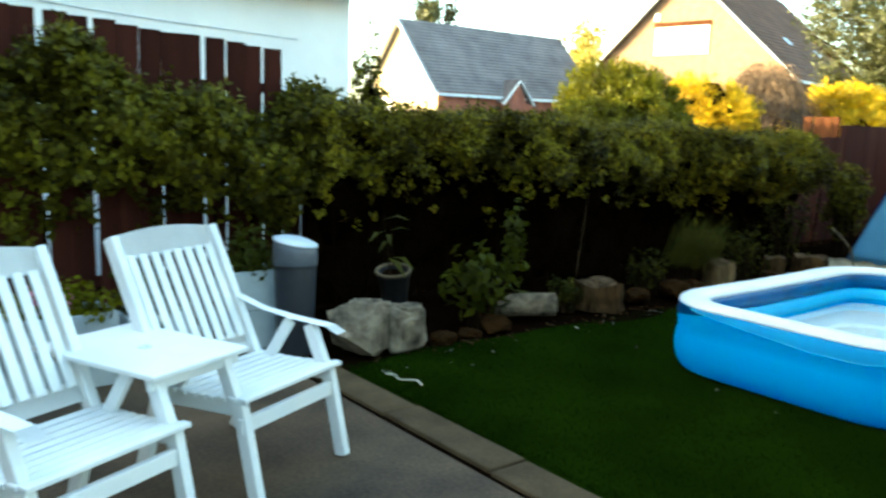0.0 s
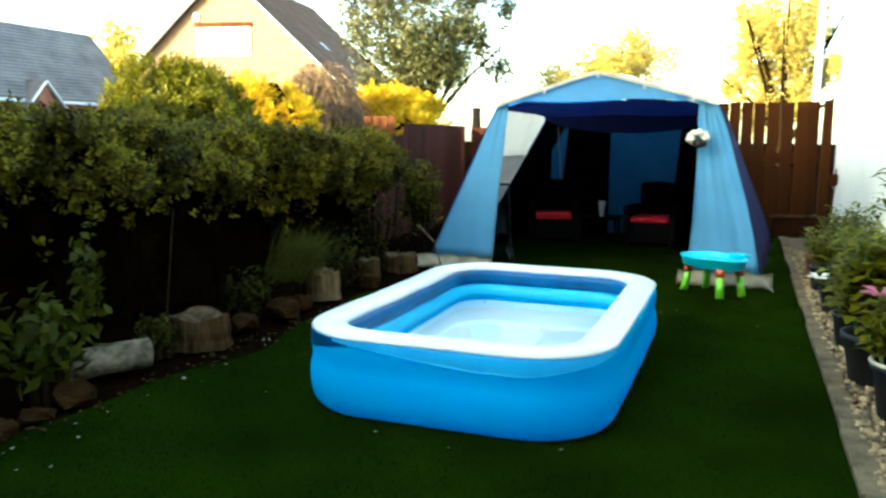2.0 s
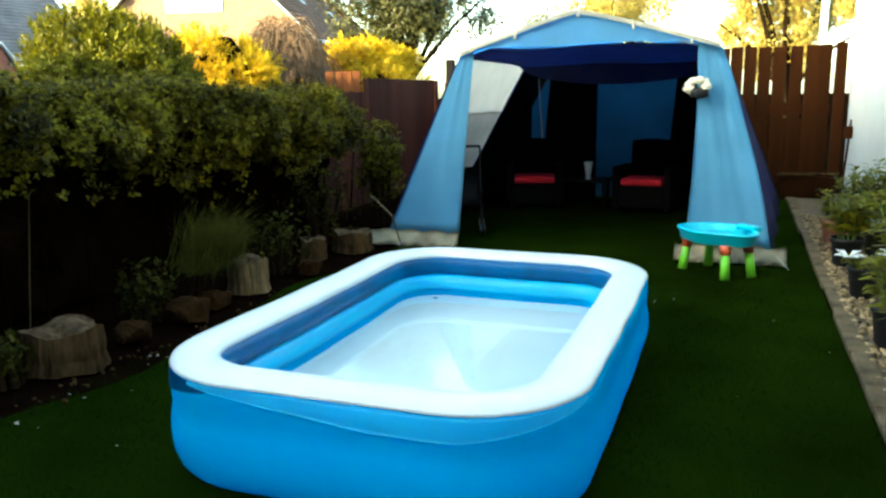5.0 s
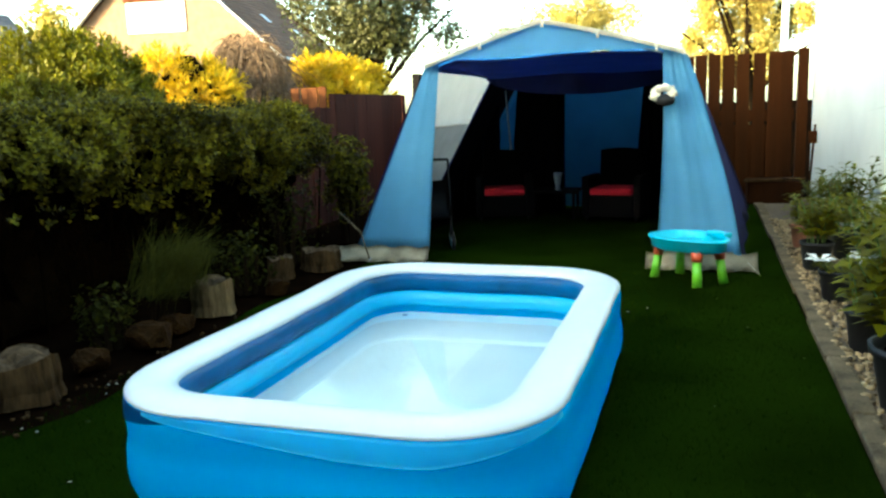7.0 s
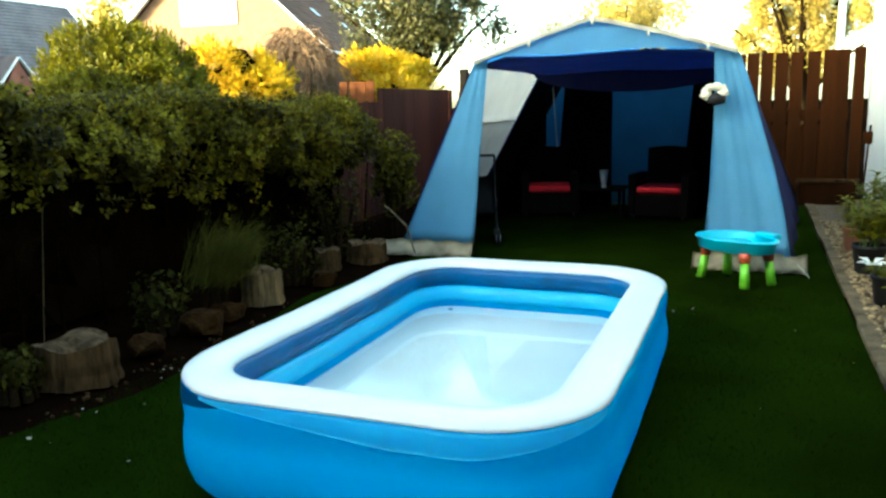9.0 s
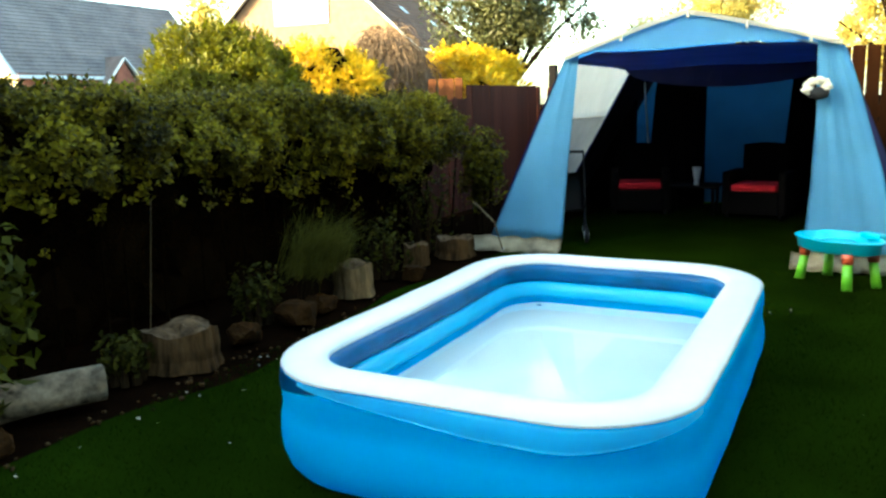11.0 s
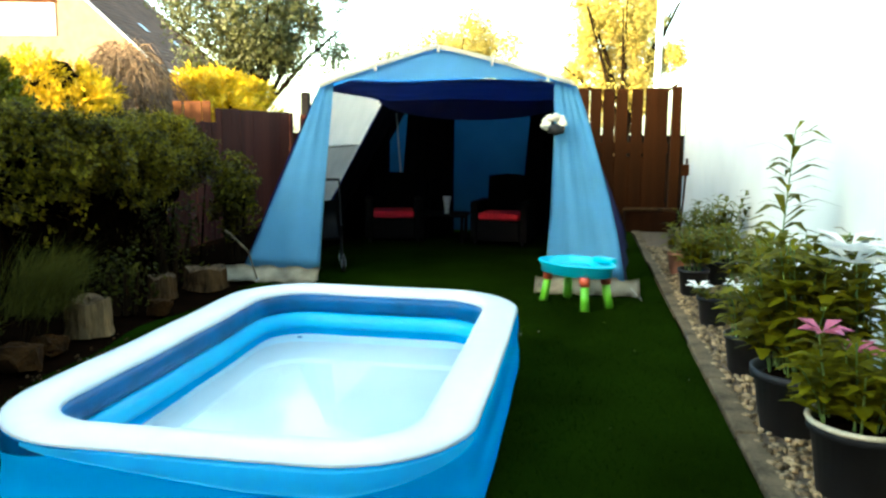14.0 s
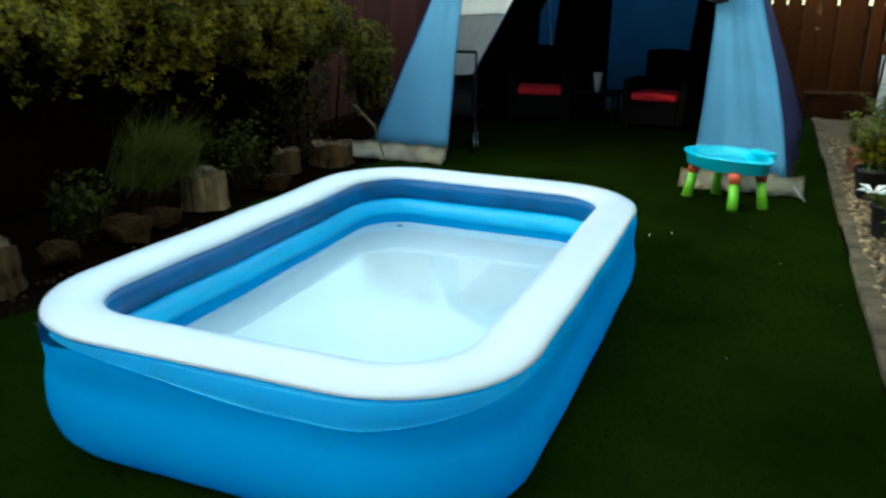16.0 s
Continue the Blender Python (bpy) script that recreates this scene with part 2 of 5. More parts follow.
def rod(bm, p0, p1, r0, r1=None, seg=8):
    p0, p1 = Vector(p0), Vector(p1)
    d = p1 - p0
    m = Matrix.Translation((p0 + p1) / 2) @ d.to_track_quat("Z", "Y").to_matrix().to_4x4()
    bmesh.ops.create_cone(bm, cap_ends=True, segments=seg, radius1=r0, radius2=r0 if r1 is None else r1, depth=d.length, matrix=m)
    return bm


def lathe(bm, profile, seg=24, centre=(0, 0, 0), sx=1.0, sy=1.0):
    """Closed turning of (radius, height) pairs."""
    rings = []
    for r, z in profile:
        rings.append([bm.verts.new((centre[0] + r * sx * math.cos(a), centre[1] + r * sy * math.sin(a), centre[2] + z))
                      for a in (2 * math.pi * k / seg for k in range(seg))])
    for a, b in zip(rings, rings[1:]):
        for k in range(seg):
            bm.faces.new((a[k], a[(k + 1) % seg], b[(k + 1) % seg], b[k]))
    bm.faces.new(list(reversed(rings[0])))
    bm.faces.new(rings[-1])
    return bm


def sheet(bm, rows, thick=0.0):
    """Grid of points joined into a skin; thick gives it a second side."""
    g = [[bm.verts.new(p) for p in row] for row in rows]
    fs = [bm.faces.new((a[i], a[i + 1], b[i + 1], b[i])) for a, b in zip(g, g[1:]) for i in range(len(a) - 1)]
    if thick:
        bmesh.ops.solidify(bm, geom=fs, thickness=thick)
    return bm


def quad_mesh(name, verts, quads, mat, parent=None, label=""):
    me = bpy.data.meshes.new(name)
    v, q = np.asarray(verts, np.float32), np.asarray(quads, np.int32)
    me.vertices.add(len(v))
    me.vertices.foreach_set("co", v.ravel())
    me.loops.add(q.size)
    me.loops.foreach_set("vertex_index", q.ravel())
    me.polygons.add(len(q))
    me.polygons.foreach_set("loop_start", np.arange(0, q.size, 4, dtype=np.int32))
    me.update(calc_edges=True)
    me.validate()
    me.materials.append(mat)
    ob = new(name, me)
    if parent:
        ob.parent = parent
    if label:
        ob["label"] = label
    return ob


def leaf_quads(points, normals, size, rng, width=0.55, droop=0.3, spread=0.9):
    """Kite-shaped leaves at points, roughly facing normals, tips hanging a little."""
    n = len(points)
    nr = normals + rng.normal(0, spread, (n, 3))
    nr /= np.linalg.norm(nr, axis=1, keepdims=True) + 1e-9
    ax = rng.normal(0, 1, (n, 3)) + np.array([0, 0, -droop])
    ax -= nr * (ax * nr).sum(1, keepdims=True)
    ax /= np.linalg.norm(ax, axis=1, keepdims=True) + 1e-9
    sd = np.cross(nr, ax)
    L = size * rng.uniform(0.6, 1.3, (n, 1))
    W = L * width * rng.uniform(0.8, 1.2, (n, 1)) / 2
    b = points - ax * L / 2
    t = points + ax * L / 2 - nr * L * 0.12
    mid = points + nr * L * 0.08 - ax * L * 0.05
    v = np.stack([b, mid + sd * W, t, mid - sd * W], 1).reshape(-1, 3)
    q = np.arange(4 * n).reshape(-1, 4)
    return v, q


def sprig_quads(c, axis, rng, leaves, length, leaf, width, splay, planar=False):
    """Leafy twigs: each starts at c, points along axis and carries leaves in a whorl, or in one plane as a flat spray."""
    n = len(c)
    axis = axis / (np.linalg.norm(axis, axis=1, keepdims=True) + 1e-9)
    a = np.cross(axis, rng.normal(0, 1, (n, 3)))
    a /= np.linalg.norm(a, axis=1, keepdims=True) + 1e-9
    b = np.cross(axis, a)
    out = []
    for j in range(leaves):
        f = (j + 0.5) / leaves
        g = (math.pi * j if planar else 2.4 * j) + rng.normal(0, 0.25, (n, 1))
        side = a * np.cos(g) + b * np.sin(g)
        sp = splay * (1 - 0.35 * f) + rng.normal(0, 0.2, (n, 1))
        d = axis * np.cos(sp) + side * np.sin(sp)
        nr = axis * np.sin(sp) - side * np.cos(sp)
        w = np.cross(d, nr)
        L = leaf * (1.15 - 0.45 * f) * rng.uniform(0.7, 1.2, (n, 1))
        p = c + axis * length * f * rng.uniform(0.8, 1.2, (n, 1))
        m = p + d * L * 0.45 + nr * L * 0.06
        out.append(np.stack([p, m + w * L * width / 2, p + d * L - nr * L * 0.12, m - w * L * width / 2], 1))
    v = np.concatenate(out, 0).reshape(-1, 3)
    return v, np.arange(len(v)).reshape(-1, 4)


def blob_points(n, centre, radii, rng, shell=0.45, lumps=0.25, freq=1.6):
    """Points in the outer shell of a lumpy ellipsoid, and their outward directions."""
    d = rng.normal(0, 1, (n, 3))
    d /= np.linalg.norm(d, axis=1, keepdims=True)
    ph = rng.uniform(0, 6.28, 6)
    lump = (np.sin(d[:, 0] * freq * 3 + ph[0]) * np.sin(d[:, 1] * freq * 3.3 + ph[1]) + np.sin(d[:, 2] * freq * 3.7 + ph[2]) * np.sin(d[:, 0] * freq * 2.3 + ph[3])
            + 0.6 * np.sin(d[:, 1] * freq * 7 + ph[4]) * np.sin(d[:, 2] * freq * 6 + ph[5]))
    r = 1 + lumps * lump * 0.5
    r = r * (1 - shell * rng.random(n) ** 1.6)
    return np.asarray(centre) + d * r[:, None] * np.asarray(radii), d


def lumpy(bm, centre, radii, amp=0.15, freq=2.0, sub=3, seed=0):
    """Uneven solid: a subdivided ball pushed about by noise."""
    r = bmesh.ops.create_icosphere(bm, subdivisions=sub, radius=1)
    for v in r["verts"]:
        k = 1 + amp * noise.noise(v.co * freq + Vector((seed * 3.7, seed * 1.3, seed * 2.1))) + amp * 0.4 * noise.noise(v.co * freq * 3 + Vector((seed, 0, 5)))
        v.co = Vector((v.co.x * radii[0] * k + centre[0], v.co.y * radii[1] * k + centre[1], v.co.z * radii[2] * k + centre[2]))
    return bm

# ---- setting ----
bm = bmesh.new()
G = [-400, -60, -20, -8, -4, -3, 3, 4, 8, 20, 60, 400]
sheet(bm, [[(x, y, -0.02) for x in G] for y in (-400, -60, -20, -8, -0.55, 4, 13, 20, 60, 400)])
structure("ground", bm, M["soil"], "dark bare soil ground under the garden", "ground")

bm = bmesh.new()
rng = np.random.default_rng(3)
YS = np.linspace(-0.34, 12.55, 60)
sheet(bm, [[(x, y, 0.008 * math.sin(x * 2.1 + y) * (abs(x) < 2)) for x in np.linspace(-2.0 - 0.10 * math.sin(y * 1.7) - 0.05 * math.sin(y * 4.1), 2.09, 16)] for y in YS])
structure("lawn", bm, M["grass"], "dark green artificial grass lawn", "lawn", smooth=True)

bm = bmesh.new()
box(bm, -3.3, -6.4, -0.15, 6.5, -0.62, 0.0)
structure("patio", bm, M["patio"], "weathered brown-grey concrete patio", "patio")

def stone_row(name, label, category, piece, base, mat, blocks):
    """A bedded row of separate blocks on a thin foundation."""
    bm = bmesh.new()
    box(bm, *base)
    row = structure(name, bm, M["soil"], label, category)
    for k, c in enumerate(blocks):
        bm = bmesh.new()
        box(bm, *c, 0.012)
        part(piece, bm, M[mat], row)
    return row


# raised edging between patio and lawn, and the kerb along the gravel border
stone_row("patio_edging", "worn concrete edging along the patio", "edging", "edging_block", (-2.0, -0.61, -0.1, 4.4, -0.365, 0.0), "edging",
          [(-2.0 + k * 0.92, -0.592 + 0.006 * math.sin(k * 2.1), -0.08, -2.0 + k * 0.92 + 0.908, -0.36 + 0.006 * math.sin(k * 1.3), 0.022 + 0.005 * (k % 2)) for k in range(7)])
stone_row("kerb", "pale concrete kerb between lawn and gravel border", "kerb", "kerb_stone", (2.105, -0.3, -0.1, 2.22, 12.5, 0.0), "kerb",
          [(2.10 + 0.008 * math.sin(k * 2.3), -0.3 + k * 0.915, -0.08, 2.222 + 0.004 * math.sin(k * 1.1), -0.3 + k * 0.915 + 0.905, 0.030 + 0.006 * math.sin(k * 1.7)) for k in range(14)])

bm = bmesh.new()
sheet(bm, [[(x, y, 0.015) for x in (2.165, 2.6, 2.96)] for y in np.linspace(-0.4, 12.6, 20)])
structure("border_bed", bm, M["gravel_bed"], "stony bed under the gravel border", "border")

bm = bmesh.new()
box(bm, 2.95, -0.4, -0.1, 3.25, 12.9, 6.0)
structure("wall_east", bm, M["render_cream"], "white rendered house wall", "wall")

# unseen house added behind the patio, sized so that its shadow covers the garden
bm = bmesh.new()
box(bm, -20.2, -26.0, -0.1, 9.0, -6.4, 2.7)
structure("wall_south", bm, M["brick_warm"], "unseen brick house wall added behind the patio for its shadow", "wall")
bm = bmesh.new()
sheet(bm, [[(-20.5, -6.1, 2.6), (9.3, -6.1, 2.6)], [(-20.5, -16.2, 11.8), (9.3, -16.2, 11.8)], [(-20.5, -26.3, 2.6), (9.3, -26.3, 2.6)]], 0.12)
structure("roof_south", bm, M["roof"], "unseen slate roof added behind the patio to shade the garden", "roof")


# ---- pool ----
def rounded_loop(hx, hy, r, n=10):
    """Rounded rectangle about the origin: points and outward directions."""
    out = []
    for cx, cy, a0 in ((hx - r, hy - r, 0), (-hx + r, hy - r, 90), (-hx + r, -hy + r, 180), (hx - r, -hy + r, 270)):
        for k in range(n + 1):
            a = radians(a0 + 90 * k / n)
            out.append((Vector((cx + r * math.cos(a), cy + r * math.sin(a), 0)), Vector((math.cos(a), math.sin(a), 0))))
    dense = []
    for (p, d), (q, e) in zip(out, out[1:] + out[:1]):
        L = (q - p).length
        for i in range(max(1, int(L / 0.12))):
            f = i / max(1, int(L / 0.12))
            dense.append((p.lerp(q, f), d.lerp(e, f).normalized()))
    return dense


def sweep(bm, loop, profile, wobble=None):
    """Carries a closed profile of (outward, up) round the loop."""
    rings = []
    for k, (p, d) in enumerate(loop):
        ring = []
        for j, (o, z) in enumerate(profile):
            w = wobble(p, o, z) if wobble else (0, 0)
            ring.append(bm.verts.new(p + d * (o + w[0]) + Vector((0, 0, z + w[1]))))
        rings.append(ring)
    n = len(profile)
    for a, b in zip(rings, rings[1:] + rings[:1]):
        for j in range(n):
            bm.faces.new((a[j], a[(j + 1) % n], b[(j + 1) % n], b[j]))
    return bm


def ring_profile(o, z, ro, rz, n=14, power=1.0):
    return [(o + ro * math.copysign(abs(math.cos(a)) ** power, math.cos(a)), z + rz * math.copysign(abs(math.sin(a)) ** power, math.sin(a)))
            for a in (2 * math.pi * k / n for k in range(n))]


POOL = pose(-0.014, 3.005, 0.0, 0, 0, 0)
pool = thing("paddling_pool", "large blue inflatable paddling pool with white rim on the lawn", "pool", m=POOL)
HX, HY = 0.938, 1.435


def sag(p, o, z):
    s = 0.006 * math.sin(p.x * 2.1 + p.y * 1.9) + 0.002 * math.sin(p.y * 9 + p.x * 7)
    return (s, 0.35 * s)


loop = rounded_loop(HX - 0.15, HY - 0.15, 0.35)
# one outer skin with a slight waist where the two air chambers meet
SKIN = [(0.075, 0.0), (0.112, 0.014), (0.142, 0.05), (0.160, 0.105), (0.167, 0.165), (0.164, 0.225), (0.156, 0.27), (0.150, 0.298), (0.152, 0.335), (0.156, 0.38), (0.155, 0.425), (0.147, 0.466)]


def skin(z):
    for (o0, z0), (o1, z1) in zip(SKIN, SKIN[1:]):
        if z <= z1:
            return o0 + (o1 - o0) * (z - z0) / (z1 - z0)
    return SKIN[-1][0]


bm = bmesh.new()
sweep(bm, loop, SKIN + [(0.10, 0.468), (0.0, 0.462), (-0.035, 0.42), (-0.05, 0.34), (-0.075, 0.29), (-0.088, 0.24), (-0.095, 0.19), (-0.098, 0.11), (-0.075, 0.03), (-0.02, 0.0)], sag)
part("lower_ring", bm, M["blue"], pool, "bright blue inflated wall", True)
bm = bmesh.new()
sweep(bm, loop, [(-0.055, 0.236), (-0.095, 0.240), (-0.102, 0.262), (-0.098, 0.292), (-0.084, 0.322), (-0.066, 0.340), (-0.04, 0.343)], sag)
part("upper_ring", bm, M["blue_dark"], pool, "light blue translucent inflated upper ring", True)
# Navy strip that puts the shade below the rim into the colour.
bm = bmesh.new()
sweep(bm, loop, [(-0.03, 0.337), (-0.062, 0.343), (-0.078, 0.368), (-0.082, 0.40), (-0.076, 0.432), (-0.062, 0.460), (-0.03, 0.468)], sag)
part("rim_shade_band", bm, M["pool_navy"], pool, "navy band painting the shade under the rim", True)
bm = bmesh.new()
sweep(bm, loop, [(-0.058, 0.458), (-0.064, 0.472), (-0.054, 0.489), (-0.022, 0.501), (0.03, 0.508), (0.08, 0.508), (0.124, 0.500), (0.147, 0.486), (0.152, 0.472), (0.12, 0.466), (0.03, 0.470), (-0.03, 0.462)], sag)
part("rim", bm, M["pool_white"], pool, "white vinyl top band", True)
# slack of the outer skin: a dark pocket at one corner and a pale overlap along the front
turn = min(range(len(loop)), key=lambda k: (loop[k][0] - Vector((-(HX - 0.15), -(HY - 0.15) + 0.35, 0))).length)
arc, s_at = 0.0, []
for k in range(turn - 6, turn + 40):
    p, d = loop[k % len(loop)]
    q = loop[(k + 1) % len(loop)][0]
    s_at.append((arc, p, d))
    arc += (q - p).length
zero = s_at[6][0]


def overlap(name, s0, s1, depth, proud, mat, label):
    rows = []
    n = 34
    for i in range(n + 1):
        s = s0 + (s1 - s0) * i / n + zero
        j = max(k for k in range(len(s_at) - 1) if s_at[k][0] <= s + 1e-9)
        f = (s - s_at[j][0]) / (s_at[j + 1][0] - s_at[j][0])
        p, d = s_at[j][1].lerp(s_at[j + 1][1], f), s_at[j][2].lerp(s_at[j + 1][2], f)
        h = depth(s - zero)
        row = []
        for v in range(7):
            z = 0.467 - h * (1 - v / 6)
            w = sag(p, 0, z)
            row.append(p + d * (skin(z) + w[0] + proud) + Vector((0, 0, z + w[1])))
        rows.append(row)
    bm = bmesh.new()
    sheet(bm, rows, 0.003)
    part(name, bm, mat, pool, label, True)


overlap("corner_fold", -0.55, 0.60, lambda s: 0.014 + 0.155 * max(0.0, min(1.0, (0.56 - s) / 0.62)) * min(1.0, (s + 0.60) / 0.25), 0.005, M["pool_navy"], "dark blue slack pocket at the corner")
overlap("front_fold", 0.42, 1.90, lambda s: 0.010 + 0.085 * min(1.0, (s - 0.40) / 0.80) ** 0.85 * min(1.0, (1.95 - s) / 0.45), 0.009, M["pool_pale"], "pale blue overlapping skin under the rim")
bm = bmesh.new()
vs = [bm.verts.new(p + d * -0.06 + Vector((0, 0, 0.095))) for p, d in loop]
bm.faces.new(vs)
part("floor", bm, M["pool_floor"], pool, "pale grey-blue pool floor")
bm = bmesh.new()
lathe(bm, [(0.018, 0.0), (0.018, 0.008), (0.010, 0.013), (0.004, 0.014)], 14, (-0.50, 1.10, 0.096))
part("drain_plug", bm, M["pool_navy"], pool, "small dark drain plug")

water_mat = bpy.data.materials.new("clear water")
water_mat.use_nodes = True
b = water_mat.node_tree.nodes["Principled BSDF"]
b.inputs["Base Color"].default_value = (0.85, 0.95, 1, 1)
b.inputs["Roughness"].default_value, b.inputs["IOR"].default_value, b.inputs["Transmission Weight"].default_value = 0.03, 1.33, 1.0
wt, wb = water_mat.node_tree.nodes.new("ShaderNodeTexNoise"), water_mat.node_tree.nodes.new("ShaderNodeBump")
wt.inputs["Scale"].default_value = 3.0
wb.inputs["Strength"].default_value, wb.inputs["Distance"].default_value = 0.05, 0.02
water_mat.node_tree.links.new(wt.outputs[0], wb.inputs["Height"])
water_mat.node_tree.links.new(wb.outputs[0], b.inputs["Normal"])
bm = bmesh.new()
vs = [bm.verts.new(POOL @ (p + d * -0.085 + Vector((0, 0, 0.242)))) for p, d in loop]
bm.faces.new(vs)
water = tagged(link("pool_water", bm, water_mat), "clear shallow water in the paddling pool", "water", kind="structure")
water.visible_shadow = False



# ---- tent ----
tent = thing("frame_tent", "blue canvas frame tent with open front on the lawn", "tent", m=pose(-0.10, 7.0, 0))
TD = 4.4          # depth
M["canvas_grey"] = material("grey tent mesh", (0.30, 0.31, 0.30), 0.7, var=0.12, scale=3, fine=90, bump=0.15, dist=0.004, translucent=0.4)
# Darker copy of the canvas, with the tent's inner shade in its colour.
M["canvas_shaded"] = material("shaded blue canvas", (0.05, 0.18, 0.30), 0.9, var=0.15, scale=2.0, fine=160, bump=0.2, dist=0.004, spec=0.1, translucent=0.15)
M["canvas_roof"] = material("blue roof canvas", (0.12, 0.44, 0.76), 0.85, var=0.10, scale=2.0, fine=160, bump=0.25, dist=0.004, translucent=0.4, spec=0.2)
M["canvas_white"] = material("white translucent tent window", (0.62, 0.62, 0.58), 0.6, var=0.08, scale=3, fine=60, bump=0.15, dist=0.004, translucent=0.5)


def drape(a, b, c, d, nu, nv, fold=0.02, waves=3.0, out=(0, -1, 0)):
    """Cloth between four corners a-b (bottom) and d-c (top), with soft folds."""
    a, b, c, d, o = Vector(a), Vector(b), Vector(c), Vector(d), Vector(out)
    rows = []
    for j in range(nv + 1):
        v = j / nv
        row = []
        for i in range(nu + 1):
            u = i / nu
            p = a.lerp(b, u).lerp(d.lerp(c, u), v)
            w = fold * (1 - v * 0.8) * math.sin(u * waves * 6.283 + v * 1.7) + 0.3 * fold * math.sin(u * waves * 15 + v * 5)
            row.append(p + o * w)
        rows.append(row)
    return rows


def curved_edge(pts, n):
    """Evenly spread points along a broken line."""
    pts = [Vector(p) for p in pts]
    d = [0]
    for p, q in zip(pts, pts[1:]):
        d.append(d[-1] + (q - p).length)
    out = []
    for k in range(n + 1):
        s = d[-1] * k / n
        i = max(j for j in range(len(pts) - 1) if d[j] <= s + 1e-9)
        out.append(pts[i].lerp(pts[i + 1], (s - d[i]) / (d[i + 1] - d[i])))
    return out


def between(left, right, nu, fold, waves, out=(0, -1, 0)):
    """Cloth between two edge lines, with folds that fade towards the top."""
    rows = []
    for j, (a, b) in enumerate(zip(left, right)):
        v = j / (len(left) - 1)
        rows.append([a.lerp(b, i / nu) + Vector(out) * (fold * (1 - 0.75 * v) * math.sin(i / nu * waves * 6.283 + v * 5.0) + 0.4 * fold * math.sin(i / nu * waves * 14 + v * 6)) for i in range(nu + 1)])
    return rows


bm = bmesh.new()
sheet(bm, between(curved_edge([(-2.07, 0.03, 0.13), (-1.73, 0.02, 0.85), (-1.37, 0.0, 1.63), (-1.20, 0.0, 2.0)], 16),
                  curved_edge([(-1.24, 0.02, 0.13), (-1.17, 0.0, 1.0), (-1.06, 0.0, 2.02)], 16), 18, 0.010, 1.4), 0.004)
left_panel = part("front_panel", bm, M["canvas"], tent, "light blue front curtain", True)
bm = bmesh.new()
sheet(bm, between(curved_edge([(1.06, 0.0, 0.13), (1.10, 0.0, 0.75), (1.115, 0.0, 1.4), (1.10, 0.0, 2.05)], 16),
                  curved_edge([(1.83, -0.02, 0.13), (1.755, 0.0, 0.55), (1.66, 0.0, 0.93), (1.545, 0.0, 1.30), (1.44, 0.0, 1.66), (1.325, 0.0, 1.97)], 16), 18, 0.020, 2.2), 0.004)
right_panel = part("front_panel", bm, M["canvas"], tent, "light blue front curtain with soft folds", True)
# pale mud skirts at the feet of the curtains
for x0, x1, pnl in ((-2.30, -1.23, left_panel), (0.97, 1.97, right_panel)):
    bm = bmesh.new()
    n = 26
    rows = [[(x0 + (x1 - x0) * i / n, -0.02 - dy - 0.015 * math.sin(i * 1.7), max(0.006, z + 0.012 * math.sin(i * 0.9 + z * 20))) for i in range(n + 1)] for dy, z in ((0.17, 0.008), (0.08, 0.055), (0.03, 0.11), (0.0, 0.15))]
    sheet(bm, rows, 0.004)
    part("skirt", bm, M["skirt"], pnl, "cream ground skirt", True)
bm = bmesh.new()
xs = np.linspace(-1.20, 1.30, 18)
ridge = lambda x: 2.34 - abs(x + 0.01) * (0.31 if x < 0 else 0.27) * (0.85 + 0.15 * abs(x) / 1.2)
sheet(bm, [[(x, -0.02 + 0.006 * math.sin(x * 9), min(ridge(x) - 0.01, 2.035 + 0.02 * (x + 1.2) / 2.4 + 0.008 * math.sin(x * 5))) for x in xs], [(x, -0.02, ridge(x)) for x in xs]], 0.004)
part("gable_panel", bm, M["canvas"], tent, "light blue gable strip over the opening")
# roof skin, blue outside, with a navy lining and cream edge binding
bm = bmesh.new()
sheet(bm, [[(x, y, ridge(x) + 0.012 - 0.02 * math.sin(math.pi * ((y / TD * 2) % 1))) for x in xs] for y in np.linspace(-0.05, TD, 13)], 0.004)
part("roof", bm, M["canvas_roof"], tent)
bm = bmesh.new()
sheet(bm, [[(x * 0.985, y, min(ridge(x) - 0.03, 2.035 - 0.045 * min(y, 2.35) + 0.012 * math.sin(x * 4 + y))) for x in xs] for y in np.linspace(0.02, TD - 0.05, 13)], 0.003)
part("lining", bm, M["lining"], tent, "sagging navy roof lining", True)
bm = bmesh.new()
sheet(bm, [[(x, -0.058, ridge(x) - 0.008) for x in xs], [(x, -0.060, ridge(x) + 0.034) for x in xs]], 0.012)
part("binding", bm, M["canvas_cream"], tent, "cream edge binding along the gable")
for x in (-0.62, 0.0, 0.52, 1.05):
    bm = bmesh.new()
    box(bm, x - 0.012, -0.075, ridge(x) - 0.045, x + 0.012, -0.05, ridge(x) + 0.02, 0.004)
    part("peg_loop", bm, M["canvas_cream"], tent)
for z0, z1, mat, lab in ((0.02, 1.36, "canvas_grey", "grey mesh lower bay of the side wall"), (1.36, 2.0, "canvas_white", "pale window bay of the side wall")):
    xa, xb = 2.31 - 1.11 * z0 / 2.0, 2.31 - 1.11 * z1 / 2.0
    fa, fb = (2.10, 1.49) if z0 < 1 else (1.49, 1.20)
    bm = bmesh.new()
    sheet(bm, drape((-fa, 0.04, z0), (-xa, 2.75, z0), (-xb, 2.75, z1), (-fb, 0.04, z1), 14, 6, 0.012, 3, (-1, 0, 0)), 0.004)
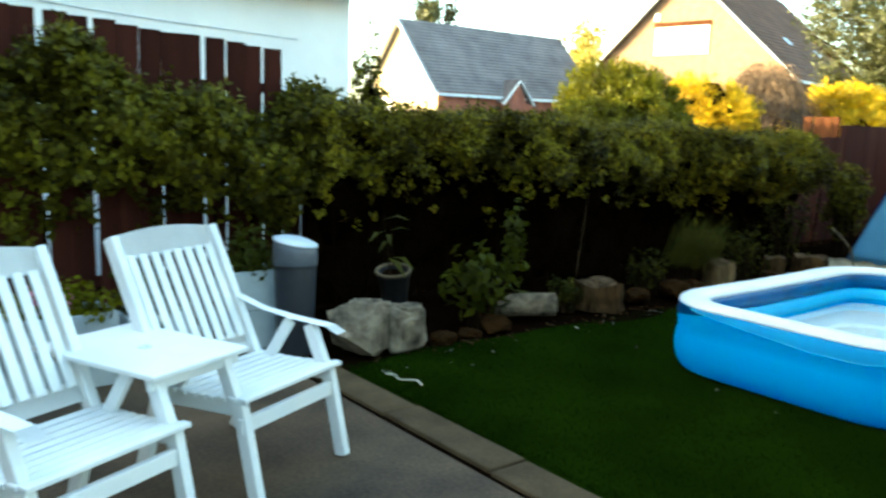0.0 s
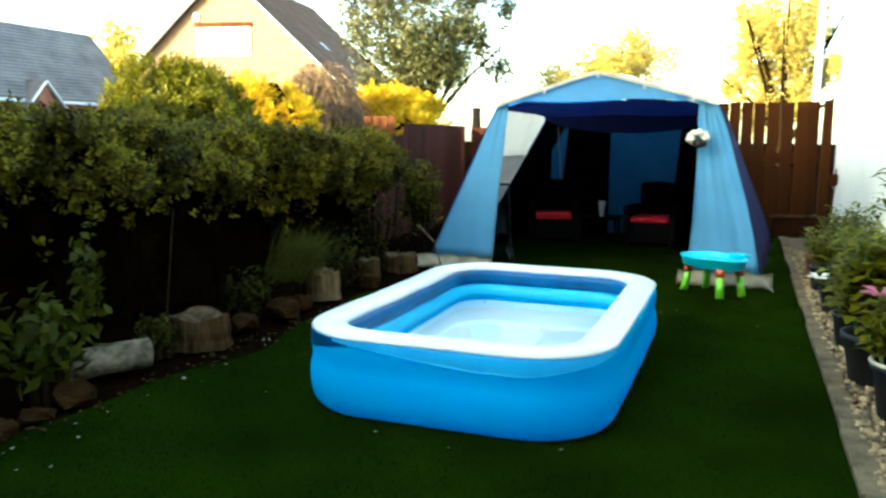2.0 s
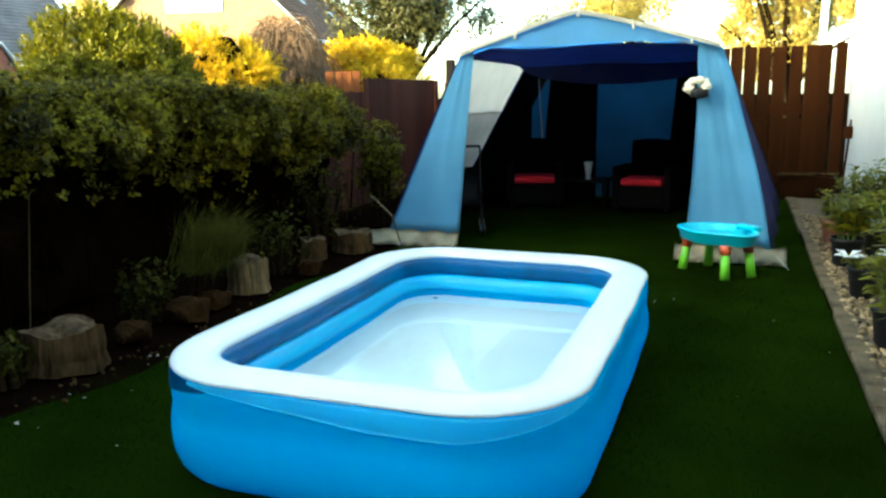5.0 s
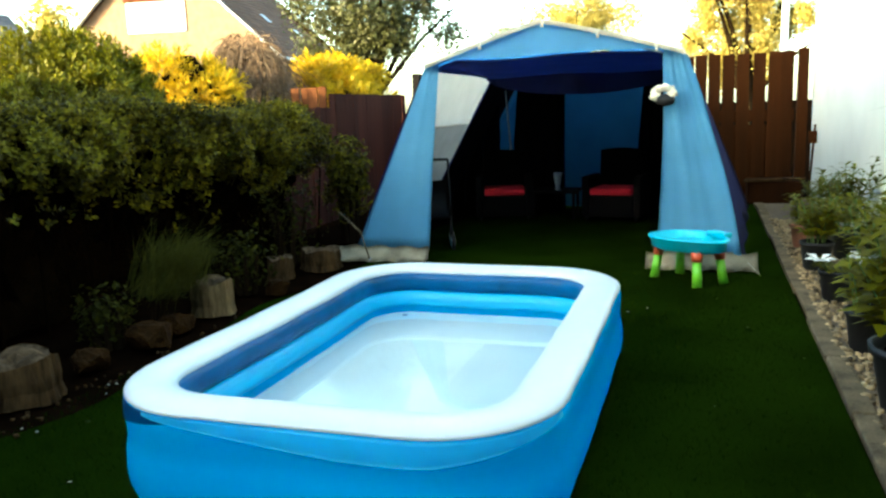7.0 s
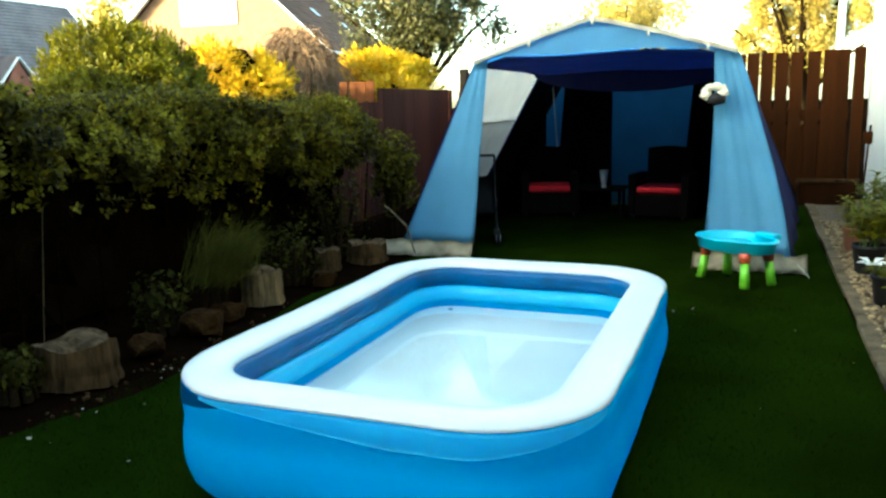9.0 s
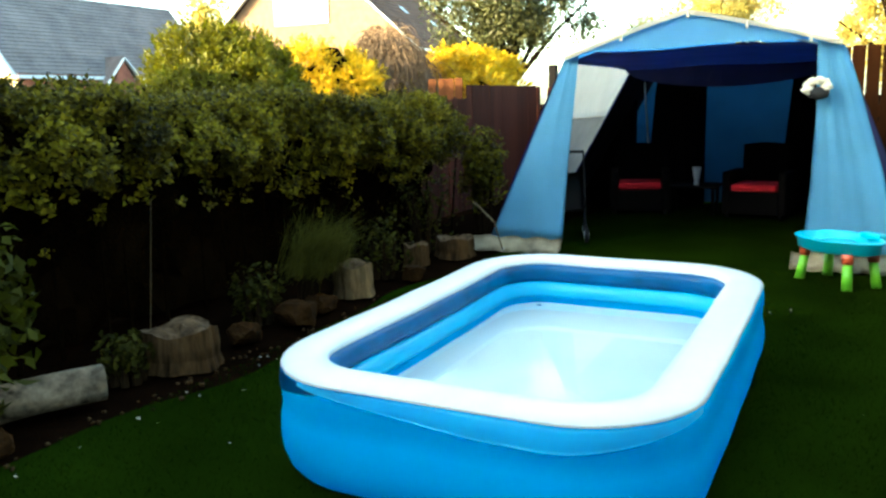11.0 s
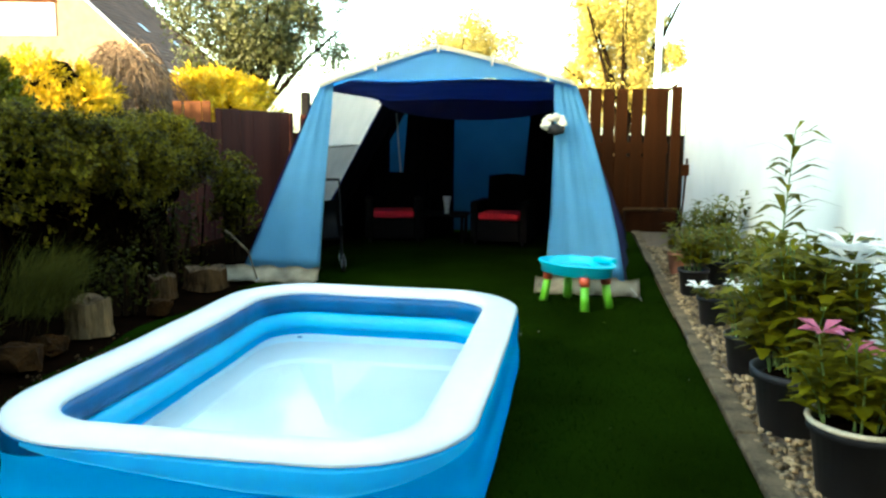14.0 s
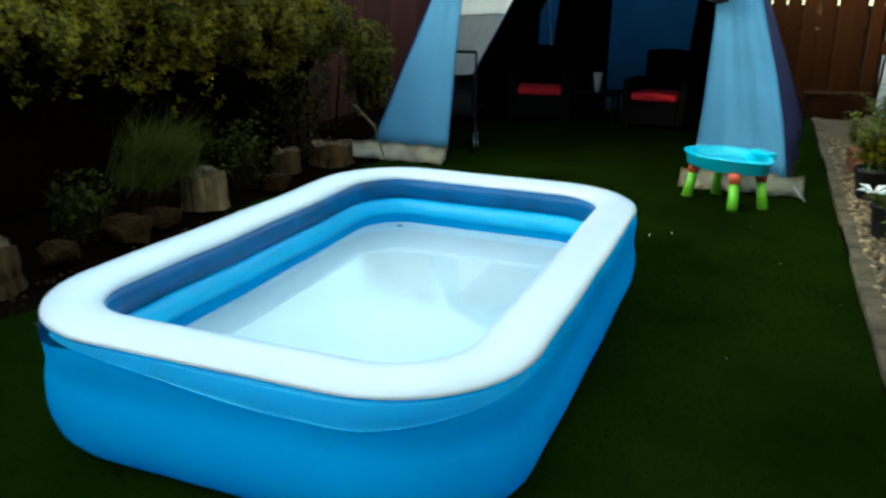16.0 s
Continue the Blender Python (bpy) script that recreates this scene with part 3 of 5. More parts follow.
    part("side_wall", bm, M[mat], tent, lab, True)
bm = bmesh.new()
sheet(bm, between(curved_edge([(-2.13, 0.035, 0.02), (-1.765, 0.035, 0.85), (-1.40, 0.035, 1.63), (-1.215, 0.035, 2.0)], 16), curved_edge([(-2.06, 0.04, 0.02), (-1.72, 0.04, 0.85), (-1.36, 0.04, 1.63), (-1.19, 0.04, 2.0)], 16), 3, 0.0, 1), 0.004)
part("side_edge", bm, M["canvas_navy"], tent, "navy edge of the side wall", True)
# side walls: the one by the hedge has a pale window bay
for sgn, y0, y1, mat, lab in ( (-1, 2.75, TD, "dark_cloth", "rear side wall with its shade put into the dark colour"), (1, 0.04, TD, "canvas_navy", "navy side wall")):
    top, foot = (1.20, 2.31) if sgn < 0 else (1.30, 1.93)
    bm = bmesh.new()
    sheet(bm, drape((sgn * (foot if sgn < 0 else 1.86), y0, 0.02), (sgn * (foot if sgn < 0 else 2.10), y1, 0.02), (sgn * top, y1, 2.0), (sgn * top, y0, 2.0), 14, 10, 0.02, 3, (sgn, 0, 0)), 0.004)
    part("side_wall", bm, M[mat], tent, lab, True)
bm = bmesh.new()
bar(bm, (-1.21, 2.75, 1.98), (-2.28, 2.75, 0.05), 0.03, 0.03, 0.004)
part("seam", bm, M["canvas_navy"], tent)
bm = bmesh.new()
bar(bm, (-1.49, 0.06, 1.36), (-1.56, 2.74, 1.36), 0.02, 0.012, 0.002)
part("window_seam", bm, M["canvas_cream"], tent)
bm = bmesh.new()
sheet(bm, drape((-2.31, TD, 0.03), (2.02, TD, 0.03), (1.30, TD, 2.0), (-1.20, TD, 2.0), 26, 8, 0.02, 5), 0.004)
part("back_wall", bm, M["canvas_shaded"], tent, "mid-blue back wall", True)
bm = bmesh.new()
sheet(bm, [[(x, TD, 1.98) for x in xs], [(x, TD, ridge(x)) for x in xs]], 0.004)
part("back_gable", bm, M["canvas_navy"], tent)
# inner curtains before the back wall, the last added to darken its shaded right end, and a hanging navy valance
for x0, x1, y, lab in ((-2.2, -1.42, TD - 0.5, "dark cloth filling the dim back of the tent"), (-1.30, -0.46, TD - 0.45, "black inner curtain hanging open"), (0.50, 1.20, TD - 0.3, "dark cloth filling the dim back of the tent")):
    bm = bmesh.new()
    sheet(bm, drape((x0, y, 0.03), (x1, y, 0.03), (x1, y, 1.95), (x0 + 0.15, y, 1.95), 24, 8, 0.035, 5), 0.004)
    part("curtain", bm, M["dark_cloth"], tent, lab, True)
bm = bmesh.new()
rod(bm, (-1.33, TD - 0.52, 1.92), (-1.24, TD - 0.52, 0.75), 0.012)
part("cord", bm, M["canvas_cream"], tent, "cream edge cord")
bm = bmesh.new()
n = 20
sheet(bm, [[(-1.18 + 2.33 * i / n, 2.3 + 0.03 * math.sin(i * 1.1), (1.95 if r else 1.90 - 0.20 * max(0.0, math.sin(math.pi * min(1, i / n * 1.01))) ** 0.55 - 0.03 * i / n)) for i in range(n + 1)] for r in (0, 1)], 0.003)
part("valance", bm, M["lining"], tent, "sagging navy valance", True)
# steel frame
for p, q in (((-1.30, 0.08, 0.0), (-1.22, 0.06, 1.95)), ((1.14, 0.06, 0.0), (1.12, 0.04, 2.0)), ((-1.17, 0.03, 2.0), (0, 0.03, 2.31)), ((0, 0.03, 2.31), (1.12, 0.03, 2.0)), ((0, 0.03, 2.31), (0, TD, 2.31))):
    bm = bmesh.new()
    rod(bm, p, q, 0.013)
    part("pole", bm, M["metal"], tent)
for p, q in (((-2.25, 0.0, 0.12), (-2.62, -0.30, 0.0)), ((1.85, 0.0, 0.10), (1.98, -0.28, 0.0))):
    bm = bmesh.new()
    rod(bm, p, q, 0.004)
    part("guy_line", bm, M["canvas_cream"], tent)

# fleece bundle tied to the curtain
orn = thing("hanging_bundle", "cream fleece bundle with dark middle tied to the tent curtain", "ornament", m=pose(1.02, 6.90, 1.61))
bm = bmesh.new()
for k in range(9):
    a = k * 0.7
    lumpy(bm, (0.075 * math.cos(a), -0.02 + 0.02 * math.sin(k * 2.1), 0.055 * math.sin(a) + 0.02), (0.05, 0.045, 0.035), 0.4, 3, 2, k)
part("fleece", bm, M["canvas_cream"], orn, "", True)
bm = bmesh.new()
lumpy(bm, (0.02, -0.07, -0.04), (0.085, 0.04, 0.06), 0.3, 3, 2, 3)
part("face", bm, M["plastic_black"], orn, "dark middle", True)


def rattan_chair(m, label):
    c = thing("armchair", label, "armchair", "armchairs in the tent", m)
    bm = bmesh.new()
    box(bm, -0.30, -0.30, 0.05, 0.30, 0.32, 0.34, 0.02)
    part("seat", bm, M["rattan"], c)
    bm = bmesh.new()
    sheet(bm, [[(-0.30 + 0.6 * i / 8, 0.28 + 0.10 * z / 0.9, 0.3 + z + (0.03 * math.sin(math.pi * i / 8) if z > 0.5 else 0)) for i in range(9)] for z in (0, 0.2, 0.4, 0.62)], 0.06)
    part("backrest", bm, M["rattan"], c)
    for s in (-1, 1):
        bm = bmesh.new()
        box(bm, s * 0.30, -0.31, 0.05, s * 0.40, 0.34, 0.60, 0.03)
        part("armrest", bm, M["rattan"], c)
    for x in (-0.33, 0.33):
        for y in (-0.26, 0.28):
            bm = bmesh.new()
            rod(bm, (x, y, 0.0), (x, y, 0.08), 0.02)
            part("leg", bm, M["plastic_black"], c)
    bm = bmesh.new()
    box(bm, -0.285, -0.315, 0.345, 0.285, 0.26, 0.44, 0.03)
    part("cushion", bm, M["cushion"], c, "bright red seat cushion", True)
    return c


rattan_chair(pose(-1.33, 10.3, 0, 0, 0, 14), "black rattan armchair with red cushion in the tent")
rattan_chair(pose(0.24, 10.3, 0, 0, 0, -8), "black rattan armchair with red cushion in the tent")
tbl = thing("side_table", "low dark rattan table in the tent", "table", m=pose(-0.60, 10.35, 0))
bm = bmesh.new()
box(bm, -0.33, -0.25, 0.36, 0.33, 0.25, 0.40, 0.01)
part("tabletop", bm, M["rattan"], tbl)
for x in (-0.28, 0.28):
    for y in (-0.2, 0.2):
        bm = bmesh.new()
        box(bm, x - 0.02, y - 0.02, 0, x + 0.02, y + 0.02, 0.362, 0.004)
        part("leg", bm, M["rattan"], tbl)
bm = bmesh.new()
lathe(bm, [(0.038, 0), (0.04, 0.01), (0.028, 0.03), (0.035, 0.07), (0.06, 0.24), (0.056, 0.24), (0.03, 0.07)], 18)
cup = tagged(link("tall_cup", bm, M["petal_white"], None, "", True), "tall white flared plastic cup on the tent table", "cup")
cup.matrix_basis = pose(-0.55, 10.25, 0.40)

# pushchair just inside the tent
pc = thing("pushchair", "dark folding pushchair parked inside the tent", "pushchair", m=pose(-1.54, 7.78, 0, 0, 0, 20))
for y in (-0.22, 0.22):
    for x in (-0.2, 0.2):
        bm = bmesh.new()
        lathe(bm, [(0.05, -0.02), (0.085, -0.022), (0.09, 0), (0.085, 0.022), (0.05, 0.02)], 18)
        bmesh.ops.rotate(bm, verts=bm.verts, cent=(0, 0, 0), matrix=Matrix.Rotation(radians(90), 3, "Y"))
        bmesh.ops.translate(bm, verts=bm.verts, vec=(x, y, 0.09))
        w = part("wheel", bm, M["plastic_black"], pc)
        bm = bmesh.new()
        lathe(bm, [(0.02, -0.026), (0.042, -0.027), (0.042, 0.027), (0.02, 0.026)], 14)
        bmesh.ops.rotate(bm, verts=bm.verts, cent=(0, 0, 0), matrix=Matrix.Rotation(radians(90), 3, "Y"))
        bmesh.ops.translate(bm, verts=bm.verts, vec=(x, y, 0.09))
        part("hub", bm, M["lid"], w, "pale wheel hub")
for x in (-0.19, 0.19):
    for p, q in (((x, -0.22, 0.1), (x, 0.30, 0.92)), ((x, 0.22, 0.1), (x, -0.18, 0.52)), ((x, 0.30, 0.92), (x, 0.38, 0.98))):
        bm = bmesh.new()
        rod(bm, p, q, 0.012)
        part("frame_tube", bm, M["plastic_black"], pc)
bm = bmesh.new()
rod(bm, (-0.19, 0.38, 0.98), (0.19, 0.38, 0.98), 0.016)
part("handlebar", bm, M["plastic_black"], pc)
bm = bmesh.new()
sheet(bm, [[(x, y, z - 0.03 * math.cos(x * 6)) for x in np.linspace(-0.18, 0.18, 7)] for y, z in ((-0.22, 0.40), (-0.05, 0.36), (0.06, 0.40), (0.20, 0.78))], 0.02)
part("seat", bm, M["plastic_black"], pc, "", True)

# ---- toy water table ----
toy = thing("toy_water_table", "aqua plastic toy water table with lime green legs on the lawn", "toy", m=pose(1.27, 6.42, 0, 0, 0, -46))
bm = bmesh.new()
out_l = [(0.37 * math.cos(a) * (1 + 0.05 * math.cos(3 * a)) + 0.03 * max(0.0, math.cos(a)) ** 6, 0.27 * math.sin(a) * (1 - 0.10 * math.cos(a))) for a in (2 * math.pi * k / 40 for k in range(40))]
rings = [[bm.verts.new((x * f, y * f, z)) for x, y in out_l] for f, z in ((0.80, 0.285), (0.95, 0.30), (0.98, 0.375), (1.04, 0.385), (1.04, 0.40), (0.96, 0.402), (0.92, 0.385), (0.86, 0.315), (0.45, 0.31), (0.40, 0.36), (0.2, 0.365))]
for a, c in zip(rings, rings[1:]):
    for k in range(40):
        bm.faces.new((a[k], a[(k + 1) % 40], c[(k + 1) % 40], c[k]))
bm.faces.new(list(reversed(rings[0])))
bm.faces.new(rings[-1])
part("tray", bm, M["aqua"], toy, "aqua moulded tray with raised island", True)
bm = bmesh.new()
box(bm, 0.04, 0.16, 0.385, 0.26, 0.25, 0.435, 0.015)
part("ramp", bm, M["aqua"], toy)
for x in (-0.24, 0.24):
    for y in (-0.13, 0.13):
        bm = bmesh.new()
        rod(bm, (x * 1.12, y * 1.15, 0.0), (x, y, 0.21), 0.042, 0.036, 14)
        leg = part("leg", bm, M["lime"], toy, "lime green leg", True)
        bm = bmesh.new()
        rod(bm, (x, y, 0.215), (x * 0.97, y * 0.97, 0.298), 0.043, 0.050, 14)
        part("leg_collar", bm, M["orange"], toy, "red-orange collar", True)

# ---- fences ----
rf = random.Random(5)
fence_w = thing("timber_fence", "dark red-brown board fence with gaps behind the ivy", "fence")
bd = bmesh.new()
box(bd, -0.01, -0.078, 0, 0.01, 0.078, 1.0, 0.003)
board_me = bpy.data.meshes.new("board")
bd.to_mesh(board_me)
bd.free()
board_me.materials.append(M["fence"])
bd = bmesh.new()
box(bd, -0.01, -0.091, 0, 0.01, 0.091, 1.0, 0.003)
slit_me = bpy.data.meshes.new("wide_board")
bd.to_mesh(slit_me)
bd.free()
slit_me.materials.append(M["fence_lit"])


far_me = board_me.copy()
far_me.materials.clear()
far_me.materials.append(M["fence_far"])


def boards(parent, me, p0, p1, pitch, height, jitter=0.01):
    """Upright boards between two ground points."""
    p0, p1 = Vector(p0), Vector(p1)
    n = int((p1 - p0).length / pitch)
    ang = math.atan2(p1.y - p0.y, p1.x - p0.x) - math.pi / 2
    for k in range(n):
        p = p0.lerp(p1, (k + 0.5 + rf.uniform(-0.09, 0.09)) / n)
        o = new("board", me)
        o.parent = parent
        o.matrix_basis = Matrix.Translation(p + Vector((0, 0, 0.03))) @ Matrix.Rotation(ang, 4, "Z") @ Matrix.Rotation(rf.uniform(-0.006, 0.006), 4, "X") @ Matrix.Diagonal((1, 1, height(p) + rf.uniform(-jitter, jitter), 1))


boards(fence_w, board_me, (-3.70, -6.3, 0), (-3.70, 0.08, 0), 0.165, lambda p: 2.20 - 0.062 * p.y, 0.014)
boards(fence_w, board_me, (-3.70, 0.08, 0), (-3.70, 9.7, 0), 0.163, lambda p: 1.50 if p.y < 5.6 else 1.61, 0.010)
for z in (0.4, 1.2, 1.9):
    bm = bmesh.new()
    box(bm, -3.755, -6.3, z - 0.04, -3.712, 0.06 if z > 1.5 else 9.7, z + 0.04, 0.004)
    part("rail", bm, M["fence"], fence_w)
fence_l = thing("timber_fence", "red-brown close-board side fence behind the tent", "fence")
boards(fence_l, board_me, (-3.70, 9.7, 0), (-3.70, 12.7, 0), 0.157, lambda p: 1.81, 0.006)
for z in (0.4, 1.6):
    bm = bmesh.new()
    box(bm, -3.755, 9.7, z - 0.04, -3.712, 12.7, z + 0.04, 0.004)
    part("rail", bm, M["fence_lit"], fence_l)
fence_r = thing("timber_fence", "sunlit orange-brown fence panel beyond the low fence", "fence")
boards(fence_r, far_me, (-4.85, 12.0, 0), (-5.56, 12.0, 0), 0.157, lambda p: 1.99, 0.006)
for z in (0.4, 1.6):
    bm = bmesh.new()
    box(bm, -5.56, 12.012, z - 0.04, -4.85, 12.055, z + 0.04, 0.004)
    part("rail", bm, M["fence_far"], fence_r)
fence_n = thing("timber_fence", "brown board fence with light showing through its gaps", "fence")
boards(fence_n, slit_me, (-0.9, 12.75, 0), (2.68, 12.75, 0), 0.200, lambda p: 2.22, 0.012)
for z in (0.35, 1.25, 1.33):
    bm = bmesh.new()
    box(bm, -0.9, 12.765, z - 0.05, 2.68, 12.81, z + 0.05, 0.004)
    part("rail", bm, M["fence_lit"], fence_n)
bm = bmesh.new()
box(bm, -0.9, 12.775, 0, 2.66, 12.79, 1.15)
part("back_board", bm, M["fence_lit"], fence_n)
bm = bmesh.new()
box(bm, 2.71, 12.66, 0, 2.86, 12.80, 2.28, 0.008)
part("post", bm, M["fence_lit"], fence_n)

bm = bmesh.new()
box(bm, -3.58, 12.80, 0, -3.44, 12.94, 2.20, 0.012)
part("post", bm, M["rattan"], fence_l, "dark corner post")
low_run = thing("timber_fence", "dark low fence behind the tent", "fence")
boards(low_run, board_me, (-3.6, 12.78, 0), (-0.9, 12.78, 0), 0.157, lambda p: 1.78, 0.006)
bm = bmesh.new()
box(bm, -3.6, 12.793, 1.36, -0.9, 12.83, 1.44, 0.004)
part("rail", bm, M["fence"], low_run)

# clutter at the foot of the end fence
bm = bmesh.new()
box(bm, 2.0, 11.9, 0.0, 2.75, 12.55, 0.34, 0.02)
tagged(link("wooden_crate", bm, M["fence_lit"]), "worn brown wooden crate by the end fence", "crate")
bm = bmesh.new()
rod(bm, (1.95, 11.8, 0.36), (2.8, 12.0, 0.37), 0.022)
tagged(link("timber_offcut", bm, M["stump"]), "pale timber offcut lying on the crate", "timber")
rk = thing("garden_tool", "rusty long-handled garden tool leaning on the white wall", "tool", m=pose(2.84, 12.0, 0))
bm = bmesh.new()
rod(bm, (0, 0, 0.0), (0.07, 0.1, 1.15), 0.016)
part("shaft", bm, M["fence_lit"], rk)
bm = bmesh.new()
box(bm, -0.02, 0.06, 0.88, 0.10, 0.10, 1.06, 0.008)
part("head", bm, M["fence_lit"], rk)

# ---- hedge and ivy ----
def hedge(name, label, y0, y1, x_front, x_back, z_top, n, mat, leaf=0.06, low=0.3, seed=1, bias=0.5, core=True):
    """Leafy bank: dense crown, thinner towards the ground, over a near-black core that paints the inner shade."""
    r = np.random.default_rng(seed)
    t = thing(name, label, "hedge")
    n = n // 8
    y = r.uniform(y0, y1, n)
    on_top = r.random(n) < 0.30

    def bulge(yy, zz):
        return (0.13 * np.sin(yy * 1.7 + zz * 1.1 + seed) + 0.09 * np.sin(yy * 4.3 - zz * 5 + seed * 2) + 0.06 * np.sin(yy * 9 + zz * 8 + seed)
                + 0.05 * np.sin(yy * 17 - zz * 15))
    ztop = z_top(y) + 0.03 * np.sin(y * 2.6 + seed) + 0.025 * np.sin(y * 7.3) + 0.02 * np.sin(y * 17)
    z = np.where(on_top, ztop + r.normal(0, 0.05, n), low + (ztop - low) * r.random(n) ** bias)
    xf = x_front + bulge(y, z) - 0.42 * np.clip((1.30 - z) / 0.8, 0, 1) - 0.16 * np.clip((z - ztop + 0.22) / 0.22, 0, 1)
    x = np.where(on_top, x_back + (xf - x_back) * r.random(n), xf - 0.24 * r.random(n) ** 1.7)
    # clumps: leaves thin out where the clump pattern is low
    clump = np.sin(y * 6.1 + z * 3.1) * np.sin(z * 7.7 - y * 2.3) + 0.7 * np.sin(y * 13 + z * 11)
    keep = on_top | (r.random(n) < np.clip(0.24 + 0.40 * clump + 1.3 * (z - 1.27 + 0.42 * np.clip((y - 3.5) / 2, 0, 1) + 0.40 * (y < 0.2)), 0.03 + 0.03 * clump, 1) * np.where(y > 0.2, np.clip(0.35 + 1.3 * (z - 0.7), 0.35, 1.0) * np.where((z < 1.15) & (y < 3.6), 0.5, 1.0), 1.0))
    p = np.stack([x, y, z], 1)[keep]
    nr = np.where(on_top[:, None], np.array([0.4, -0.15, 1.0]), np.array([0.85, -0.2, 0.75]))[keep]
    v, q = sprig_quads(p - nr * 0.07, nr + r.normal(0, 0.5, nr.shape), r, 8, leaf * 1.8, leaf * 0.88, 0.66, 1.2)
    quad_mesh("foliage", v, q, mat, t)
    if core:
        # dark sheet filling the shaded inside of the hedge
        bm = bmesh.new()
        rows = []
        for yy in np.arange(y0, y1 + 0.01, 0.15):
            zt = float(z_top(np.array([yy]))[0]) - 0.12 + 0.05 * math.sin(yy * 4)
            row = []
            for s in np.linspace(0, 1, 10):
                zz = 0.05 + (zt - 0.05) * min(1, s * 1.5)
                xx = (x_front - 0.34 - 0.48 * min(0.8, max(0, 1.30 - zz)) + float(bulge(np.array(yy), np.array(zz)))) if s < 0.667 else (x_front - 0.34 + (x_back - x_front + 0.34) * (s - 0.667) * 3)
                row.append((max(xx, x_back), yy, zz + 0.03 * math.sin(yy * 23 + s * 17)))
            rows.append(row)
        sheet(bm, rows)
        part("shade_core", bm, M["core"], t)
    # upright stems under the crown, in the same near-black shade colour
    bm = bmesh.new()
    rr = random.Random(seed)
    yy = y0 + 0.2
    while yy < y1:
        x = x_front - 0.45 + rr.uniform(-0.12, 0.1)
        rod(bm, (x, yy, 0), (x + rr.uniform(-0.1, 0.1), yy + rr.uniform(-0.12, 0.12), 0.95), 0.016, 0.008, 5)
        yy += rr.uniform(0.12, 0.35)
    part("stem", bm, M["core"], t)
    return t


hedge("clipped_hedge", "long leafy green hedge along the side of the garden", 0.1, 8.05, -2.78, -3.62, lambda y: 1.66 + 0.04 * np.sin(y * 0.8 + 1) - 0.10 * np.clip((y - 5.2) / 1.0, 0, 1), 124000, M["leaf_hedge"], 0.063, 0.5, 2, 0.55)
hedge("climbing_ivy", "dark climbing ivy sprawling over the tall fence", -6.2, 0.5, -3.25, -3.66, lambda y: np.where(y < -1.2, 1.86, 1.86 - 0.16 * (y + 1.2)) + 0.13 * np.sin(y * 2.9) + 0.08 * np.sin(y * 6.7), 44000, M["leaf_ivy"], 0.095, 0.60, 7, 0.6, core=False)


def shrub(name, label, centre, radii, n, mat, leaf, seed, lumps=0.3, shell=0.5, core=True, droop=0.2, blobs=1, trunk=True, width=0.5):
    """Uneven bush of leaves on a few stems."""
    r = np.random.default_rng(seed)
    t = thing(name, label, "shrub" if radii[2] < 2.5 else "tree", m=pose(centre[0], centre[1], 0))
    cz = centre[2]
    vs, qs, k = [], [], 0
    for b in range(blobs):
        if blobs == 1:
            c, rad = np.array([0, 0, cz]), np.array(radii)
        else:
            d = r.normal(0, 1, 3)
            d /= np.linalg.norm(d)
            c = np.array([0, 0, cz]) + d * np.array(radii) * r.uniform(0.35, 0.78)
            rad = np.array(radii) * (r.uniform(0.24, 0.42) if blobs < 30 else r.uniform(0.13, 0.27))
        p, d = blob_points(n // blobs, c, rad, r, shell, lumps)
        ok = p[:, 2] > 0.05
        v, q = leaf_quads(p[ok], d[ok] + np.array([0, 0, 0.3]), leaf, r, width, droop, 0.7)
        vs.append(v)
        qs.append(q + k)
        k += len(v)
    quad_mesh("crown" if radii[2] >= 2.5 else "foliage", np.concatenate(vs), np.concatenate(qs), mat, t)
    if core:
        # near-black solid standing in for shade between the leaves
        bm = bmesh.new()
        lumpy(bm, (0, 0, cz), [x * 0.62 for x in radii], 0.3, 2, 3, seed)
        part("shade_core", bm, M["core"], t)
    bm = bmesh.new()
    rr = random.Random(seed)
    if radii[2] >= 2.5:
        rod(bm, (0, 0, -0.2), (0.1, 0.1, cz - radii[2] * 0.3), 0.28, 0.16, 10)
        for i in range(16):
            a, e = rr.uniform(0, 6.28), rr.uniform(0.1, 0.9)
            s = Vector((0.08, 0.08, cz - radii[2] * rr.uniform(0.3, 0.9)))
            q = Vector((math.cos(a) * radii[0] * 0.8, math.sin(a) * radii[1] * 0.8, cz - radii[2] * 0.4 + e * radii[2]))
            m1 = s.lerp(q, 0.5) + Vector((0, 0, 0.25))
            rod(bm, s, m1, 0.10, 0.06, 6)
            rod(bm, m1, q, 0.06, 0.015, 6)
        part("trunk", bm, M["bark"], t)
    elif trunk:
        for i in range(7):
            a = i * 0.9
            rod(bm, (0.08 * math.cos(a), 0.08 * math.sin(a), 0), (radii[0] * 0.45 * math.cos(a), radii[1] * 0.45 * math.sin(a), cz + radii[2] * 0.2), 0.03, 0.012, 6)
        part("stem", bm, M["bark"], t)
    else:
        bm.free()
    return t


